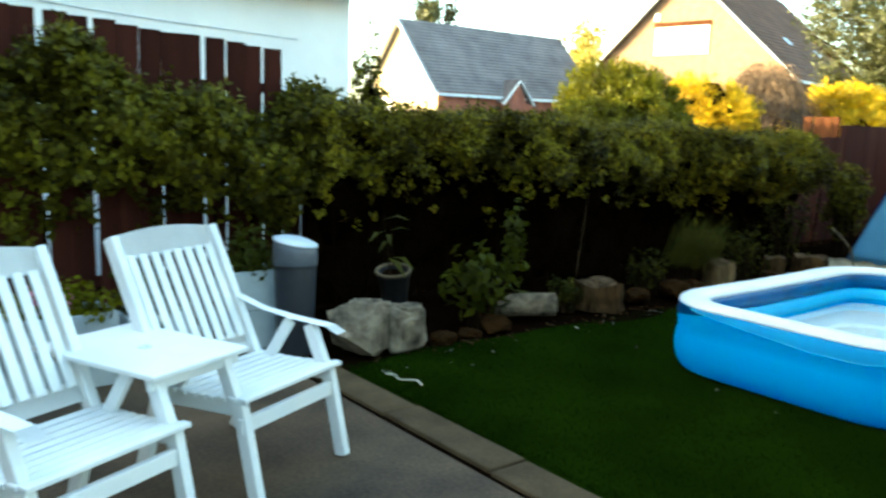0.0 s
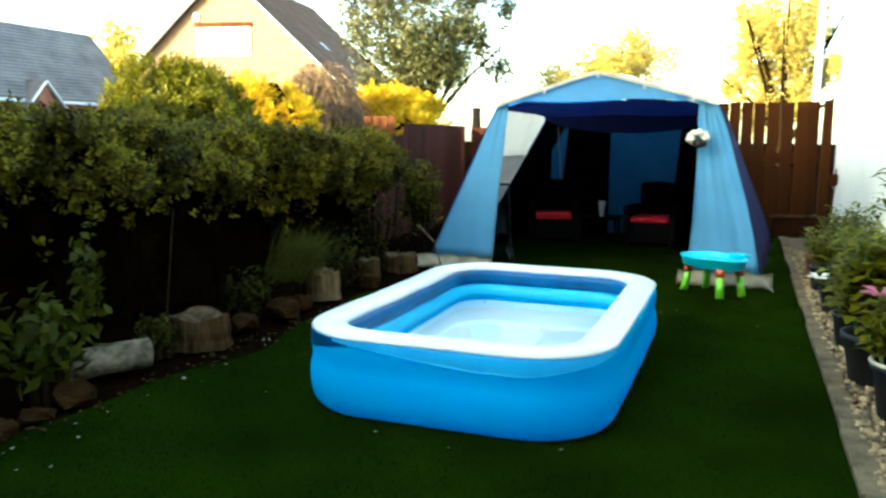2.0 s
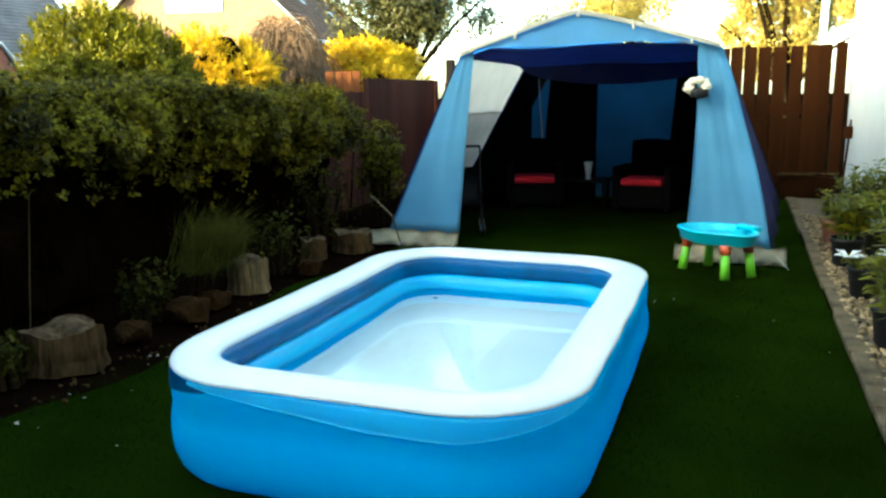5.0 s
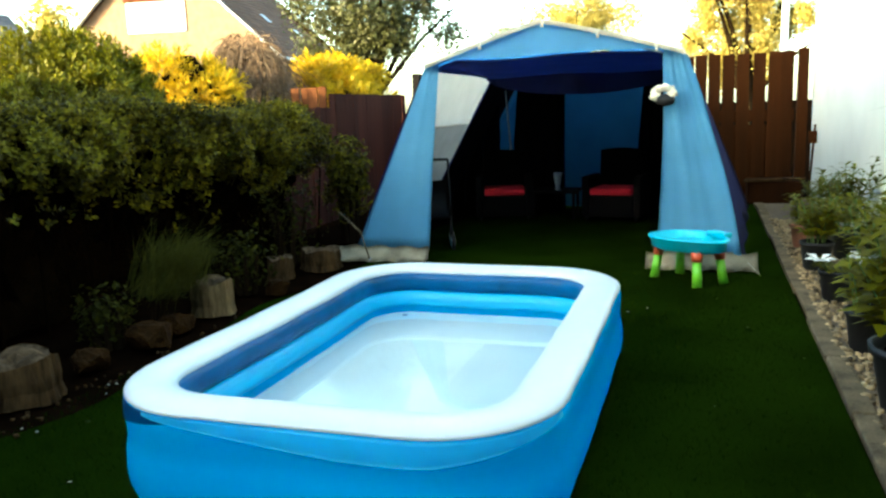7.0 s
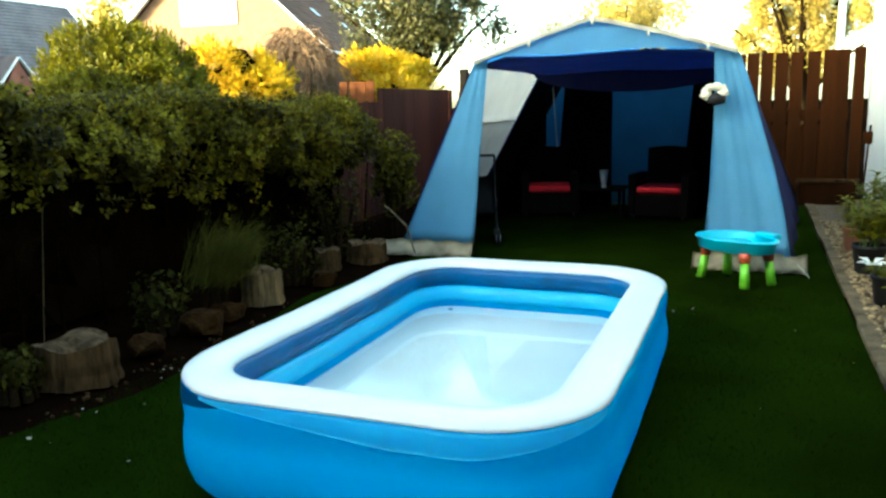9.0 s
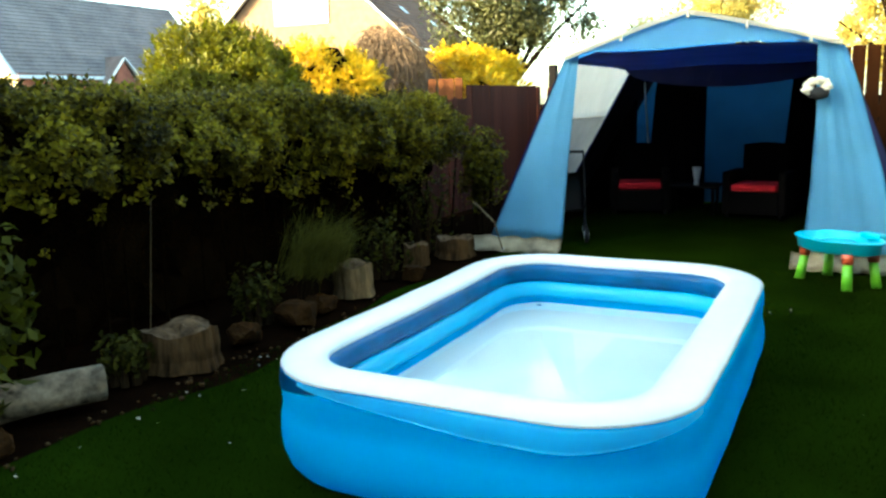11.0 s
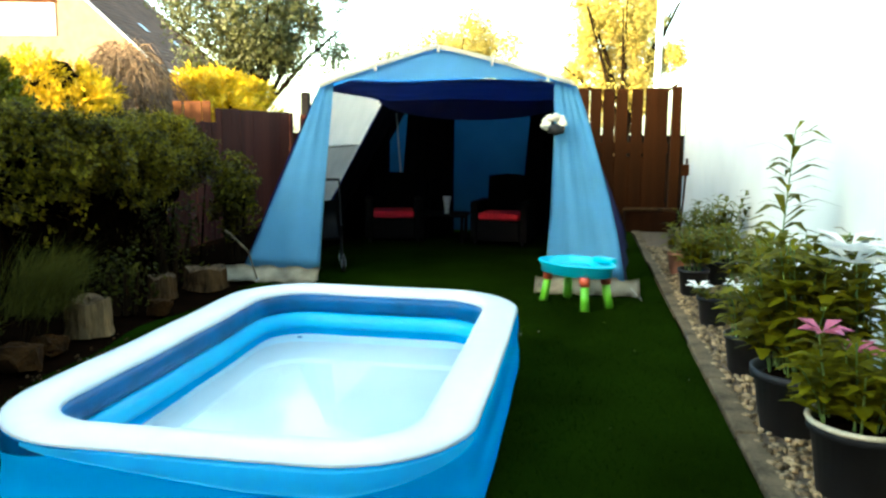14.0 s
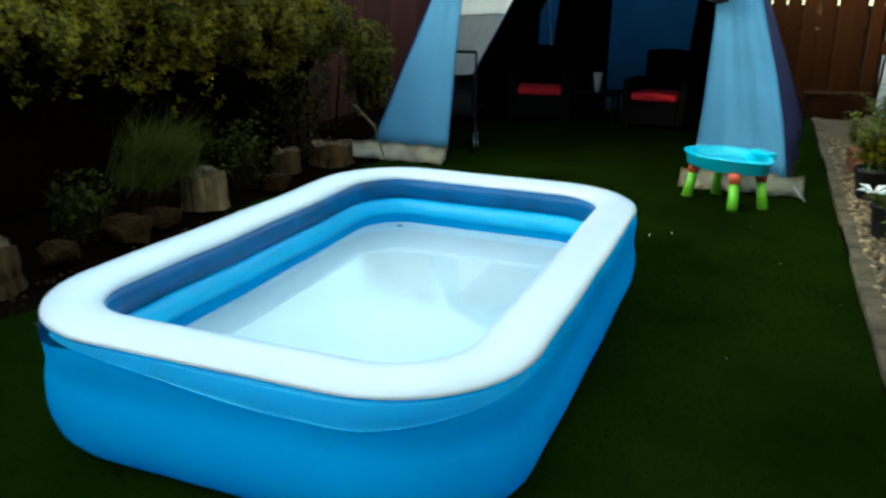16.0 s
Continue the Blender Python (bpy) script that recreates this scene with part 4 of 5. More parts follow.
def sprig_bush(name, label, centre, radii, n, mat, leaf, width, leaves, splay, seed, up=0.7, blobs=1, planar=False, shell=0.35, lumps=0.2, core=True, loose=0.35):
    """Bush built of leafy twigs that point outwards and up, over a near-black middle that paints the inner shade."""
    r = np.random.default_rng(seed)
    t = thing(name, label, "shrub", m=pose(centre[0], centre[1], 0))
    vs, qs, k = [], [], 0
    for b in range(blobs):
        c, rad = np.array([0.0, 0.0, centre[2]]), np.array(radii)
        if blobs > 1:
            d = r.normal(0, 1, 3)
            d /= np.linalg.norm(d)
            c, rad = c + d * rad * r.uniform(0.35, 0.75), rad * r.uniform(0.26, 0.42) * np.array([1.25, 1.25, 0.75])
        p, d = blob_points(n // blobs, c, rad, r, shell, lumps)
        ok = p[:, 2] > 0.05
        v, q = sprig_quads(p[ok], d[ok] + np.array([0, 0, up]) + r.normal(0, loose, (ok.sum(), 3)), r, leaves, leaf * 1.5, leaf, width, splay, planar)
        vs.append(v)
        qs.append(q + k)
        k += len(v)
    quad_mesh("foliage", np.concatenate(vs), np.concatenate(qs), mat, t)
    bm = bmesh.new()
    for i in range(9):
        a = i * 0.7
        rod(bm, (0.1 * math.cos(a), 0.1 * math.sin(a), 0), (radii[0] * 0.5 * math.cos(a), radii[1] * 0.5 * math.sin(a), centre[2] + radii[2] * 0.3), 0.04, 0.012, 6)
    part("stem", bm, M["bark"], t)
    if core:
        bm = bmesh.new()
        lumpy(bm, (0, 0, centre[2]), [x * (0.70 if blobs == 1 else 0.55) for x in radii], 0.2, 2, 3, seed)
        part("shade_core", bm, M["core"], t)
    return t


def twig_bush(name, label, centre, radii, n, mat, seed):
    """Bare bush: fine twigs that rise from the middle and hang down at their ends."""
    r = np.random.default_rng(seed)
    t = thing(name, label, "shrub", m=pose(centre[0], centre[1], 0))
    a, q = r.uniform(0, 6.283, n), np.sqrt(r.random(n))
    top = np.stack([np.cos(a) * q * radii[0] * 0.85, np.sin(a) * q * radii[1] * 0.85, centre[2] + radii[2] * np.sqrt(np.clip(1 - q * q, 0.05, 1)) * r.uniform(0.5, 1.0, n)], 1)
    out = np.stack([np.cos(a), np.sin(a), np.zeros(n)], 1)
    out = out + r.normal(0, 0.7, (n, 3))
    L = r.uniform(0.25, 1.1, (n, 1))
    side = r.normal(0, 1, (n, 3))
    side = side / np.linalg.norm(side, axis=1, keepdims=True) * r.uniform(0.006, 0.014, (n, 1))
    quads, prev = [], None
    for j in range(6):
        f = j / 5
        c = top + out * L * 0.35 * f + np.array([0, 0, 1.0]) * L * (0.25 * f - 1.05 * f * f) + r.normal(0, 0.02, (n, 3))
        w = side * (1.15 - 0.8 * f)
        if prev is not None:
            quads.append(np.stack([prev[0], prev[1], c + w, c - w], 1))
        prev = (c - w, c + w)
    v = np.concatenate(quads, 0).reshape(-1, 3)
    v[:, 2] = np.maximum(v[:, 2], 0.02)
    quad_mesh("crown", v, np.arange(len(v)).reshape(-1, 4), mat, t)
    bm = bmesh.new()
    for i in range(14):
        g, e = i * 2.4, 0.35 + 0.5 * ((i * 7) % 10) / 10
        rod(bm, (0.12 * math.cos(g), 0.12 * math.sin(g), 0), (radii[0] * e * math.cos(g), radii[1] * e * math.sin(g), centre[2] + radii[2] * (0.9 - 0.5 * e)), 0.05, 0.012, 6)
    part("stem", bm, M["bark"], t)
    return t


sprig_bush("laurel_bush", "large rounded laurel bush with sunlit top beyond the hedge", (-7.42, 8.8, 1.30), (1.28, 1.38, 1.48), 4600, M["leaf_shrub"], 0.12, 0.36, 9, 0.8, 21, 0.8, lumps=0.12)
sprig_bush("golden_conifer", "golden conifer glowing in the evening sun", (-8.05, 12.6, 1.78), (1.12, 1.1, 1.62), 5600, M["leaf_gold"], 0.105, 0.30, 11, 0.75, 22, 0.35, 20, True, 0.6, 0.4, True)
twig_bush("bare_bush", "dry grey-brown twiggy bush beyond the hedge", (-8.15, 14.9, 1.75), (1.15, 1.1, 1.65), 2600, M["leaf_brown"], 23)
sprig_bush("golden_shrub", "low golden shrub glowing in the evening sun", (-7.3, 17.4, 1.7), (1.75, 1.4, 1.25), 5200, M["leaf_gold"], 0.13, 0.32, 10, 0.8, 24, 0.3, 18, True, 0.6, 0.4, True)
shrub("tall_tree", "tall broadleaf tree with open crown against the sky", (-10.2, 27.0, 6.3), (4.2, 3.8, 5.2), 38000, M["leaf_tree"], 0.16, 25, 0.4, 0.9, core=False, blobs=58)
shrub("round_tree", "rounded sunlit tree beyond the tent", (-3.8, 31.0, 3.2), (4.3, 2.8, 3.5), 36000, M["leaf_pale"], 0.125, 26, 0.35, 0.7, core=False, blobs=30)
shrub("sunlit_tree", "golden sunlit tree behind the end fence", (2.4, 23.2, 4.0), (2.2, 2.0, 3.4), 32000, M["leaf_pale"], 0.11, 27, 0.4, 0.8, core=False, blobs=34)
shrub("birch_tree", "thin tree top rising behind the bungalow", (-33.5, 24.0, 7.0), (1.5, 1.5, 2.6), 1800, M["leaf_tree"], 0.3, 28, 0.4, 0.9, core=False, blobs=9)
shrub("ivy_post", "ivy-covered post beside the white house", (-5.0, 1.75, 1.2), (0.24, 0.24, 1.25), 2600, M["leaf_ivy"], 0.09, 29, 0.3, 0.6)
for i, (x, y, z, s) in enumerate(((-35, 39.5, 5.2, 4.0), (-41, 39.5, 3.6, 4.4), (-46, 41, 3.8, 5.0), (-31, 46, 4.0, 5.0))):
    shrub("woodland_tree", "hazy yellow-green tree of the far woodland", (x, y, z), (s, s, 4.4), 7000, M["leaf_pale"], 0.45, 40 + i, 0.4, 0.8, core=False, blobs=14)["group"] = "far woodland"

# fern, bright shrub and low plants along the bed
fern = thing("feathery_fern", "soft feathery yellow-green fern at the hedge foot", "fern", m=pose(-2.44, 3.95, 0))
rf4 = np.random.default_rng(31)
fv = []
for k in range(1500):
    a = rf4.uniform(0, 6.283)
    tip = np.array([0.14 + 0.15 * math.cos(a) + rf4.normal(0, 0.09), 0.26 + 0.26 * math.sin(a) + rf4.normal(0, 0.10), 0.60 + rf4.normal(0, 0.12) - 0.10 * abs(math.sin(a))])
    root = np.array([rf4.normal(0, 0.10), 0.10 + rf4.normal(0, 0.16), 0.16])
    side = np.array([rf4.normal(), rf4.normal(), 0.0])
    side = side / np.linalg.norm(side) * 0.0024
    prev = None
    for j in range(5):
        f = 0.25 + 0.75 * j / 4
        c = root + (tip - root) * f + np.array([0, 0, 0.10 * math.sin(math.pi * f)])
        w = side * (1.1 - 0.8 * j / 4)
        if prev is not None:
            fv += [prev[0], prev[1], c + w, c - w]
        prev = (c - w, c + w)
quad_mesh("fronds", np.array(fv), np.arange(len(fv)).reshape(-1, 4), M["leaf_fern"], fern)
bm = bmesh.new()
for k in range(9):
    rod(bm, (0.03 * math.cos(k), 0.03 * math.sin(k), 0), (0.04 + 0.05 * math.cos(k), 0.10 + 0.08 * math.sin(k), 0.36), 0.006, 0.003, 5)
part("stems", bm, M["bark"], fern)
shrub("bright_shrub", "bright green broad-leaved shrub in the bed", (-2.36, 1.20, 0.38), (0.26, 0.30, 0.27), 300, M["leaf_bright"], 0.125, 32, 0.5, 0.8, core=False)
for i, (x, y, z, s) in enumerate(((-2.42, 2.25, 0.16, 0.15), (-2.55, 3.6, 0.22, 0.22), (-2.5, 5.3, 0.3, 0.3), (-2.75, 6.6, 0.5, 0.45))):
    shrub("low_plant", "low leafy green plant at the hedge foot", (x, y, z), (s, s, s), 420, M["leaf_low"], 0.06, 50 + i, 0.5, 0.8, core=False)["group"] = "plants in the bed"


shrub("soft_shrub", "soft yellow-green shrub between hedge and tent", (-2.70, 8.0, 0.80), (0.28, 0.36, 0.42), 2200, M["leaf_hedge"], 0.07, 58, 0.5, 0.7, core=False)
shrub("climbing_shoot", "tall leafy green shoot climbing into the hedge", (-2.45, 1.62, 0.66), (0.10, 0.13, 0.40), 130, M["leaf_bright"], 0.10, 33, 0.4, 0.9, core=False, trunk=False)

bm = bmesh.new()
rod(bm, (-2.80, 2.78, 0.0), (-2.72, 2.83, 1.02), 0.0035, 0.003, 7)
tagged(link("bamboo_cane", bm, M["edging"]), "thin pale bamboo cane standing in the hedge", "cane")

# ---- neighbouring houses ----
def gable_house(name, label, m, L, W, eave, ridge, wall, over=0.25, courses=14, tile="roof"):
    """House with its ridge along x and gables at both ends; slate courses step down each slope."""
    h = thing(name, label, "house", m=m)
    bm = bmesh.new()
    pts = [(0, 0), (W, 0), (W, eave), (W / 2, ridge), (0, eave)]
    a = [bm.verts.new((0, y, z)) for y, z in pts]
    c = [bm.verts.new((L, y, z)) for y, z in pts]
    bm.faces.new(list(reversed(a)))
    bm.faces.new(c)
    for i in range(5):
        bm.faces.new((a[i], a[(i + 1) % 5], c[(i + 1) % 5], c[i]))
    part("wall", bm, wall, h)
    k = (ridge - eave) / (W / 2)
    for s in (0, 1):
        bm = bmesh.new()
        n = max(2, int(L / 0.6))
        rows = []
        for j in range(courses + 1):
            f = j / courses
            yy = -over + (W / 2 + over) * f
            zz = eave - over * k + 0.10 + k * (W / 2 + over) * f
            for lift in ((0.0, 0.04) if j < courses else (0.0,)):
                rows.append([(-over + (L + 2 * over) * i / n, yy if s == 0 else W - yy, zz + lift) for i in range(n + 1)])
        sheet(bm, rows)
        part("roof", bm, M[tile], h)
        # barge boards at the near gable
        bm = bmesh.new()
        y0, y1 = (-over, W / 2) if s == 0 else (W + over, W / 2)
        bar(bm, (-over - 0.02, y0, eave - over * k + 0.02), (-over - 0.02, y1, ridge + 0.04), 0.06, 0.22, 0.01, (1, 0, 0))
        part("barge_board", bm, M["white_wood"], h, "white barge board")
        bm = bmesh.new()
        yy = -over - 0.02 if s == 0 else W + over + 0.02
        box(bm, -over, yy - 0.05, eave - over * k - 0.06, L + over, yy + 0.05, eave - over * k + 0.06, 0.02)
        part("gutter", bm, M["white_wood"], h, "white gutter")
    return h


def window(house, y0, z0, y1, z1, panes=2, x=-0.03):
    """White framed window standing in the gable wall."""
    bm = bmesh.new()
    f = 0.09
    for a, b_, c, d in ((y0, z0, y1, z0 + f), (y0, z1 - f, y1, z1), (y0, z0, y0 + f, z1), (y1 - f, z0, y1, z1)):
        box(bm, x - 0.05, a, b_, x + 0.06, c, d, 0.01)
    for k in range(1, panes):
        yy = y0 + (y1 - y0) * k / panes
        box(bm, x - 0.04, yy - 0.04, z0, x + 0.06, yy + 0.04, z1, 0.01)
    w = part("window", bm, M["white_wood"], house, "white framed window")
    for k in range(panes):
        bm = bmesh.new()
        a, c = y0 + (y1 - y0) * k / panes, y0 + (y1 - y0) * (k + 1) / panes
        box(bm, x - 0.005, a + 0.05, z0 + 0.05, x + 0.01, c - 0.05, z1 - 0.05)
        part("pane", bm, M["blind"], w, "pale blind behind the glass")


M["blind"] = material("pale window blind", (0.75, 0.74, 0.70), 0.25, var=0.05, scale=3, fine=30, bump=0, coat=0.5)
house_a = gable_house("bungalow", "brick bungalow with grey slate roof and sunlit gable", pose(-22.52, 15.99, -0.3, 0, 0, 90.5), 8.95, 4.92, 3.335, 6.055, M["brick_sunlit"], 0.2, 22)
window(house_a, 3.0, 1.9, 3.9, 3.0)
bm = bmesh.new()
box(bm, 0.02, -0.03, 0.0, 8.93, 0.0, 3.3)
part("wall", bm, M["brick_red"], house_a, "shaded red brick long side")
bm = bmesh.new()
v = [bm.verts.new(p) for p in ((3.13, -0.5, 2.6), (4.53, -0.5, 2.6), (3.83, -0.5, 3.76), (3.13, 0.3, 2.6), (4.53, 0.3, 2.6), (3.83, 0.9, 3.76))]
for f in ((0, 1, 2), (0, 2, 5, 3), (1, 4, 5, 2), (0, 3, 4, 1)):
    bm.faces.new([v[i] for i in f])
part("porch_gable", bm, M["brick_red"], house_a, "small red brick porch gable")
for a, c in (((2.95, -0.55, 2.84), (3.83, -0.55, 3.82)), ((3.83, -0.55, 3.82), (4.71, -0.55, 2.84))):
    bm = bmesh.new()
    bar(bm, a, c, 0.05, 0.14, 0.01, (0, 1, 0))
    part("porch_barge_board", bm, M["white_wood"], house_a, "white porch barge board")
    bm = bmesh.new()
    up = Vector((0, 0, 0.07))
    sheet(bm, [[Vector(a) + up, Vector(c) + up], [Vector((a[0], 0.5, a[2])) + up, Vector((c[0], 0.9, c[2])) + up]], 0.05)
    part("porch_roof", bm, M["roof"], house_a)

house_b = gable_house("gabled_house", "tall buff brick house with steep gable beyond the shrubs", pose(-15.96, 30.2, -0.3, 0, 0, 99.6), 11.0, 10.38, 4.52, 9.36, M["brick_warm"], 0.3, 26, "roof_brown")
window(house_b, 3.98, 5.56, 6.66, 6.85, 2)
bm = bmesh.new()
box(bm, -0.06, 3.9, 6.87, 0.05, 6.78, 7.08, 0.01)
part("lintel", bm, M["fence_far"], house_b, "red brick lintel over the window")
bm = bmesh.new()
box(bm, -0.10, 6.50, 7.16, 0.02, 6.78, 7.52, 0.03)
part("alarm_box", bm, M["white_wood"], house_b, "white alarm box on the gable")
for xx, f in ((3.4, 0.30), (6.6, 0.22)):
    bm = bmesh.new()
    kk = (9.36 - 4.52) / 5.19
    y0 = 5.19 * f
    sheet(bm, [[(xx, y0, 4.52 + kk * y0 + 0.2), (xx + 0.5, y0, 4.52 + kk * y0 + 0.2)], [(xx, y0 + 0.4, 4.52 + kk * (y0 + 0.4) + 0.2), (xx + 0.5, y0 + 0.4, 4.52 + kk * (y0 + 0.4) + 0.2)]], 0.08)
    part("roof_window", bm, M["blind"], house_b, "pale roof window")

# white rendered neighbour behind the tall fence
wh = thing("white_bungalow", "white rendered bungalow with brown eaves behind the fence", "house")
bm = bmesh.new()
# Unseen depth back to x=-15.8 is added so it shades the laurel bush.
box(bm, -15.8, -14.0, 0.0, -6.0, 2.10, 3.25)
part("wall", bm, M["render"], wh)
bm = bmesh.new()
sheet(bm, [[(-5.65, -14.3, 3.20), (-5.65, 2.35, 3.20)], [(-10.9, -14.3, 3.95), (-10.9, 2.35, 3.95)], [(-16.15, -14.3, 3.2), (-16.15, 2.35, 3.2)]], 0.14)
part("roof", bm, M["roof"], wh)
bm = bmesh.new()
for y in (2.08, -13.78):
    tri = [[bm.verts.new((x, yy, z)) for x, z in ((-6.0, 3.25), (-15.8, 3.25), (-10.9, 3.87))] for yy in (y, y - 0.2)]
    bm.faces.new(tri[0])
    bm.faces.new(list(reversed(tri[1])))
    for i in range(3):
        bm.faces.new((tri[0][i], tri[1][i], tri[1][(i + 1) % 3], tri[0][(i + 1) % 3]))
bmesh.ops.recalc_face_normals(bm, faces=bm.faces)
part("gable", bm, M["render"], wh)
bm = bmesh.new()
box(bm, -5.70, -14.3, 3.08, -5.64, 2.36, 3.24, 0.01)
part("fascia", bm, M["fence"], wh, "brown fascia board")

bm = bmesh.new()
for k in range(8):
    y0, y1 = -3.0 + k * 0.55, -3.0 + (k + 1) * 0.55
    rod(bm, (-5.985, y0, 2.62 - 0.05 * y0 + 0.01 * math.sin(k)), (-5.985, y1, 2.62 - 0.05 * y1 + 0.01 * math.sin(k + 1)), 0.006, None, 5)
part("cable", bm, M["lid"], wh, "thin grey cable along the wall")

# pale street pole
pole = thing("lamp_post", "pale slender street pole behind the end fence", "pole", m=pose(3.02, 19.15, 0))
bm = bmesh.new()
rod(bm, (0, 0, 0), (0.03, 0, 6.0), 0.09, 0.07, 12)
part("shaft", bm, M["lid"], pole)


# ---- bed: rocks, logs, stumps ----
def broken_stone(size, seed, points, sharp):
    """Angular stone: the hull of scattered points, with chipped faces."""
    rr = random.Random(seed)
    off = Vector((seed * 4.1, seed * 2.7, seed))
    bm = bmesh.new()
    for k in range(points):
        d = Vector((rr.uniform(-1, 1), rr.uniform(-1, 1), rr.uniform(-1, 1)))
        d /= (abs(d.x) ** sharp + abs(d.y) ** sharp + abs(d.z) ** sharp) ** (1 / sharp)
        d *= rr.uniform(0.86, 1.0)
        bm.verts.new((d.x * size[0], d.y * size[1], (d.z + 1) * size[2] / 2 - 0.015))
    res = bmesh.ops.convex_hull(bm, input=bm.verts)
    bmesh.ops.delete(bm, geom=[g for g in set(res["geom_interior"]) | set(res["geom_unused"]) if isinstance(g, bmesh.types.BMVert)], context="VERTS")
    bmesh.ops.subdivide_edges(bm, edges=bm.edges, cuts=4, use_grid_fill=True)
    for v in bm.verts:
        q = v.co * (3.0 / max(size))
        k = noise.noise(q * 1.5 + off) * 0.06 - 0.10 * max(0.0, 0.16 - abs(noise.noise(q * 1.1 + off * 2))) / 0.16
        v.co = Vector((v.co.x * (1 + k), v.co.y * (1 + k), v.co.z * (1 + 0.5 * k) + 0.012 * noise.noise(q * 3 + off)))
    return bm


def rock(name, label, centre, radii, seed, mat="stone"):
    o = tagged(link(name, broken_stone((radii[0], radii[1], radii[2] * 1.7), seed, 22, 3), M[mat]), label, "rock", "rocks along the bed")
    o.matrix_basis = pose(*centre)
    return o


def slab_rock(label, centre, size, seed, turn=0):
    o = tagged(link("boulder", broken_stone(size, seed, 40, 6), M["stone"]), label, "rock", "rocks along the bed")
    o.matrix_basis = pose(*centre, 0, 0, turn)
    return o


slab_rock("rough grey flat-topped boulder at the bed corner", (-2.22, -0.04, 0), (0.17, 0.24, 0.42), 1, 12)
slab_rock("pale cracked boulder at the bed corner", (-2.15, 0.27, 0), (0.14, 0.16, 0.385), 2, -8)
slab_rock("dark flat boulder under the palm pot", (-2.44, 0.36, 0), (0.17, 0.18, 0.335), 3, 5)
for i, (x, y, r0, h) in enumerate(((-2.10, 0.62, 0.10, 0.07), (-2.14, 0.9, 0.09, 0.06), (-2.16, 1.2, 0.12, 0.10), (-2.3, 3.15, 0.11, 0.10), (-2.22, 3.66, 0.17, 0.13), (-2.32, 4.05, 0.13, 0.10), (-2.18, 5.3, 0.11, 0.10))):
    rock("bed_stone", "dark brown stone edging the bed", (x, y, 0), (r0, r0 * 1.2, h), 10 + i, "stone_dark")


def stump(centre, r, h, seed, label, mat="stump"):
    t = thing("tree_stump", label, "stump", "stumps along the bed", pose(*centre))
    bm = bmesh.new()
    rr = random.Random(seed)
    seg, ph = 56, rr.uniform(0, 6)
    rings = []
    for z, f in ((0, 1.10), (h * 0.12, 1.06), (h * 0.3, 1.0), (h * 0.55, 1.02), (h * 0.85, 0.98), (h, 0.96)):
        rings.append([bm.verts.new((r * f * k1 * math.cos(a), r * f * k1 * math.sin(a), z + (0.02 * math.sin(3 * a + ph) if z == h else 0)))
                      for a in (2 * math.pi * k / seg for k in range(seg))
                      for k1 in (1 + 0.08 * math.sin(3 * a + ph) + 0.05 * math.sin(7 * a + ph * 2 + z * 3) + 0.025 * math.sin(17 * a + z * 9),)])
    for a, c in zip(rings, rings[1:]):
        for k in range(seg):
            bm.faces.new((a[k], a[(k + 1) % seg], c[(k + 1) % seg], c[k]))
    part("bark", bm, M[mat], t)
    bm = bmesh.new()
    n = 5
    rr2 = []
    for j in range(n + 1):
        rr2.append([bm.verts.new((v.co.x * (1 - j / (n + 0.2)), v.co.y * (1 - j / (n + 0.2)), v.co.z - 0.012 * math.sin(j * 2.1) - 0.004)) for v in rings_top(r, h, ph, seg)])
    for a, c in zip(rr2, rr2[1:]):
        for k in range(seg):
            bm.faces.new((a[k], a[(k + 1) % seg], c[(k + 1) % seg], c[k]))
    bm.faces.new(rr2[-1])
    part("cut_top", bm, M["cut"], t, "weathered cut top")
    return t


class P:
    def __init__(self, co):
        self.co = co


def rings_top(r, h, ph, seg):
    return [P(Vector((r * 0.96 * k1 * math.cos(a), r * 0.96 * k1 * math.sin(a), h + 0.02 * math.sin(3 * a + ph))))
            for a in (2 * math.pi * k / seg for k in range(seg)) for k1 in (1 + 0.08 * math.sin(3 * a + ph) + 0.05 * math.sin(7 * a + ph * 2 + h * 3) + 0.025 * math.sin(17 * a + h * 9),)]


M["cut"] = material("weathered cut wood", (0.030, 0.015, 0.006), 0.95, spec=0.05, var=0.7, second=(0.12, 0.08, 0.045), scale=12, fine=60, bump=0.5, dist=0.01)
stump((-2.36, 2.64, 0), 0.225, 0.245, 3, "wide weathered tree stump edging the bed")
stump((-2.38, 4.62, 0), 0.16, 0.27, 4, "weathered tree stump edging the bed, lit tone in its colour", "stump_lit")
stump((-2.50, 5.95, 0), 0.12, 0.20, 5, "short weathered tree stump edging the bed")
stump((-2.32, 6.45, 0), 0.19, 0.20, 6, "broad weathered tree stump by the tent")
log_t = thing("birch_log", "pale birch log lying at the edge of the bed", "log", m=pose(-2.38, 1.72, 0.11, 0, 0, 0))
bm = bmesh.new()
seg = 22
rows = []
for j in range(9):
    f = j / 8
    rows.append([bm.verts.new(Vector((-0.17, -0.30, 0.0)).lerp(Vector((0.12, 0.24, 0.02)), f) + Vector((math.cos(a) * 0.094 * 0.88, -math.cos(a) * 0.094 * 0.47, math.sin(a) * 0.10)) * (1 + 0.06 * math.sin(3 * a + f * 5))) for a in (2 * math.pi * k / seg for k in range(seg))])
for a, c in zip(rows, rows[1:]):
    for k in range(seg):
        bm.faces.new((a[k], a[(k + 1) % seg], c[(k + 1) % seg], c[k]))
part("bark", bm, M["birch"], log_t, "peeling pale bark", True)
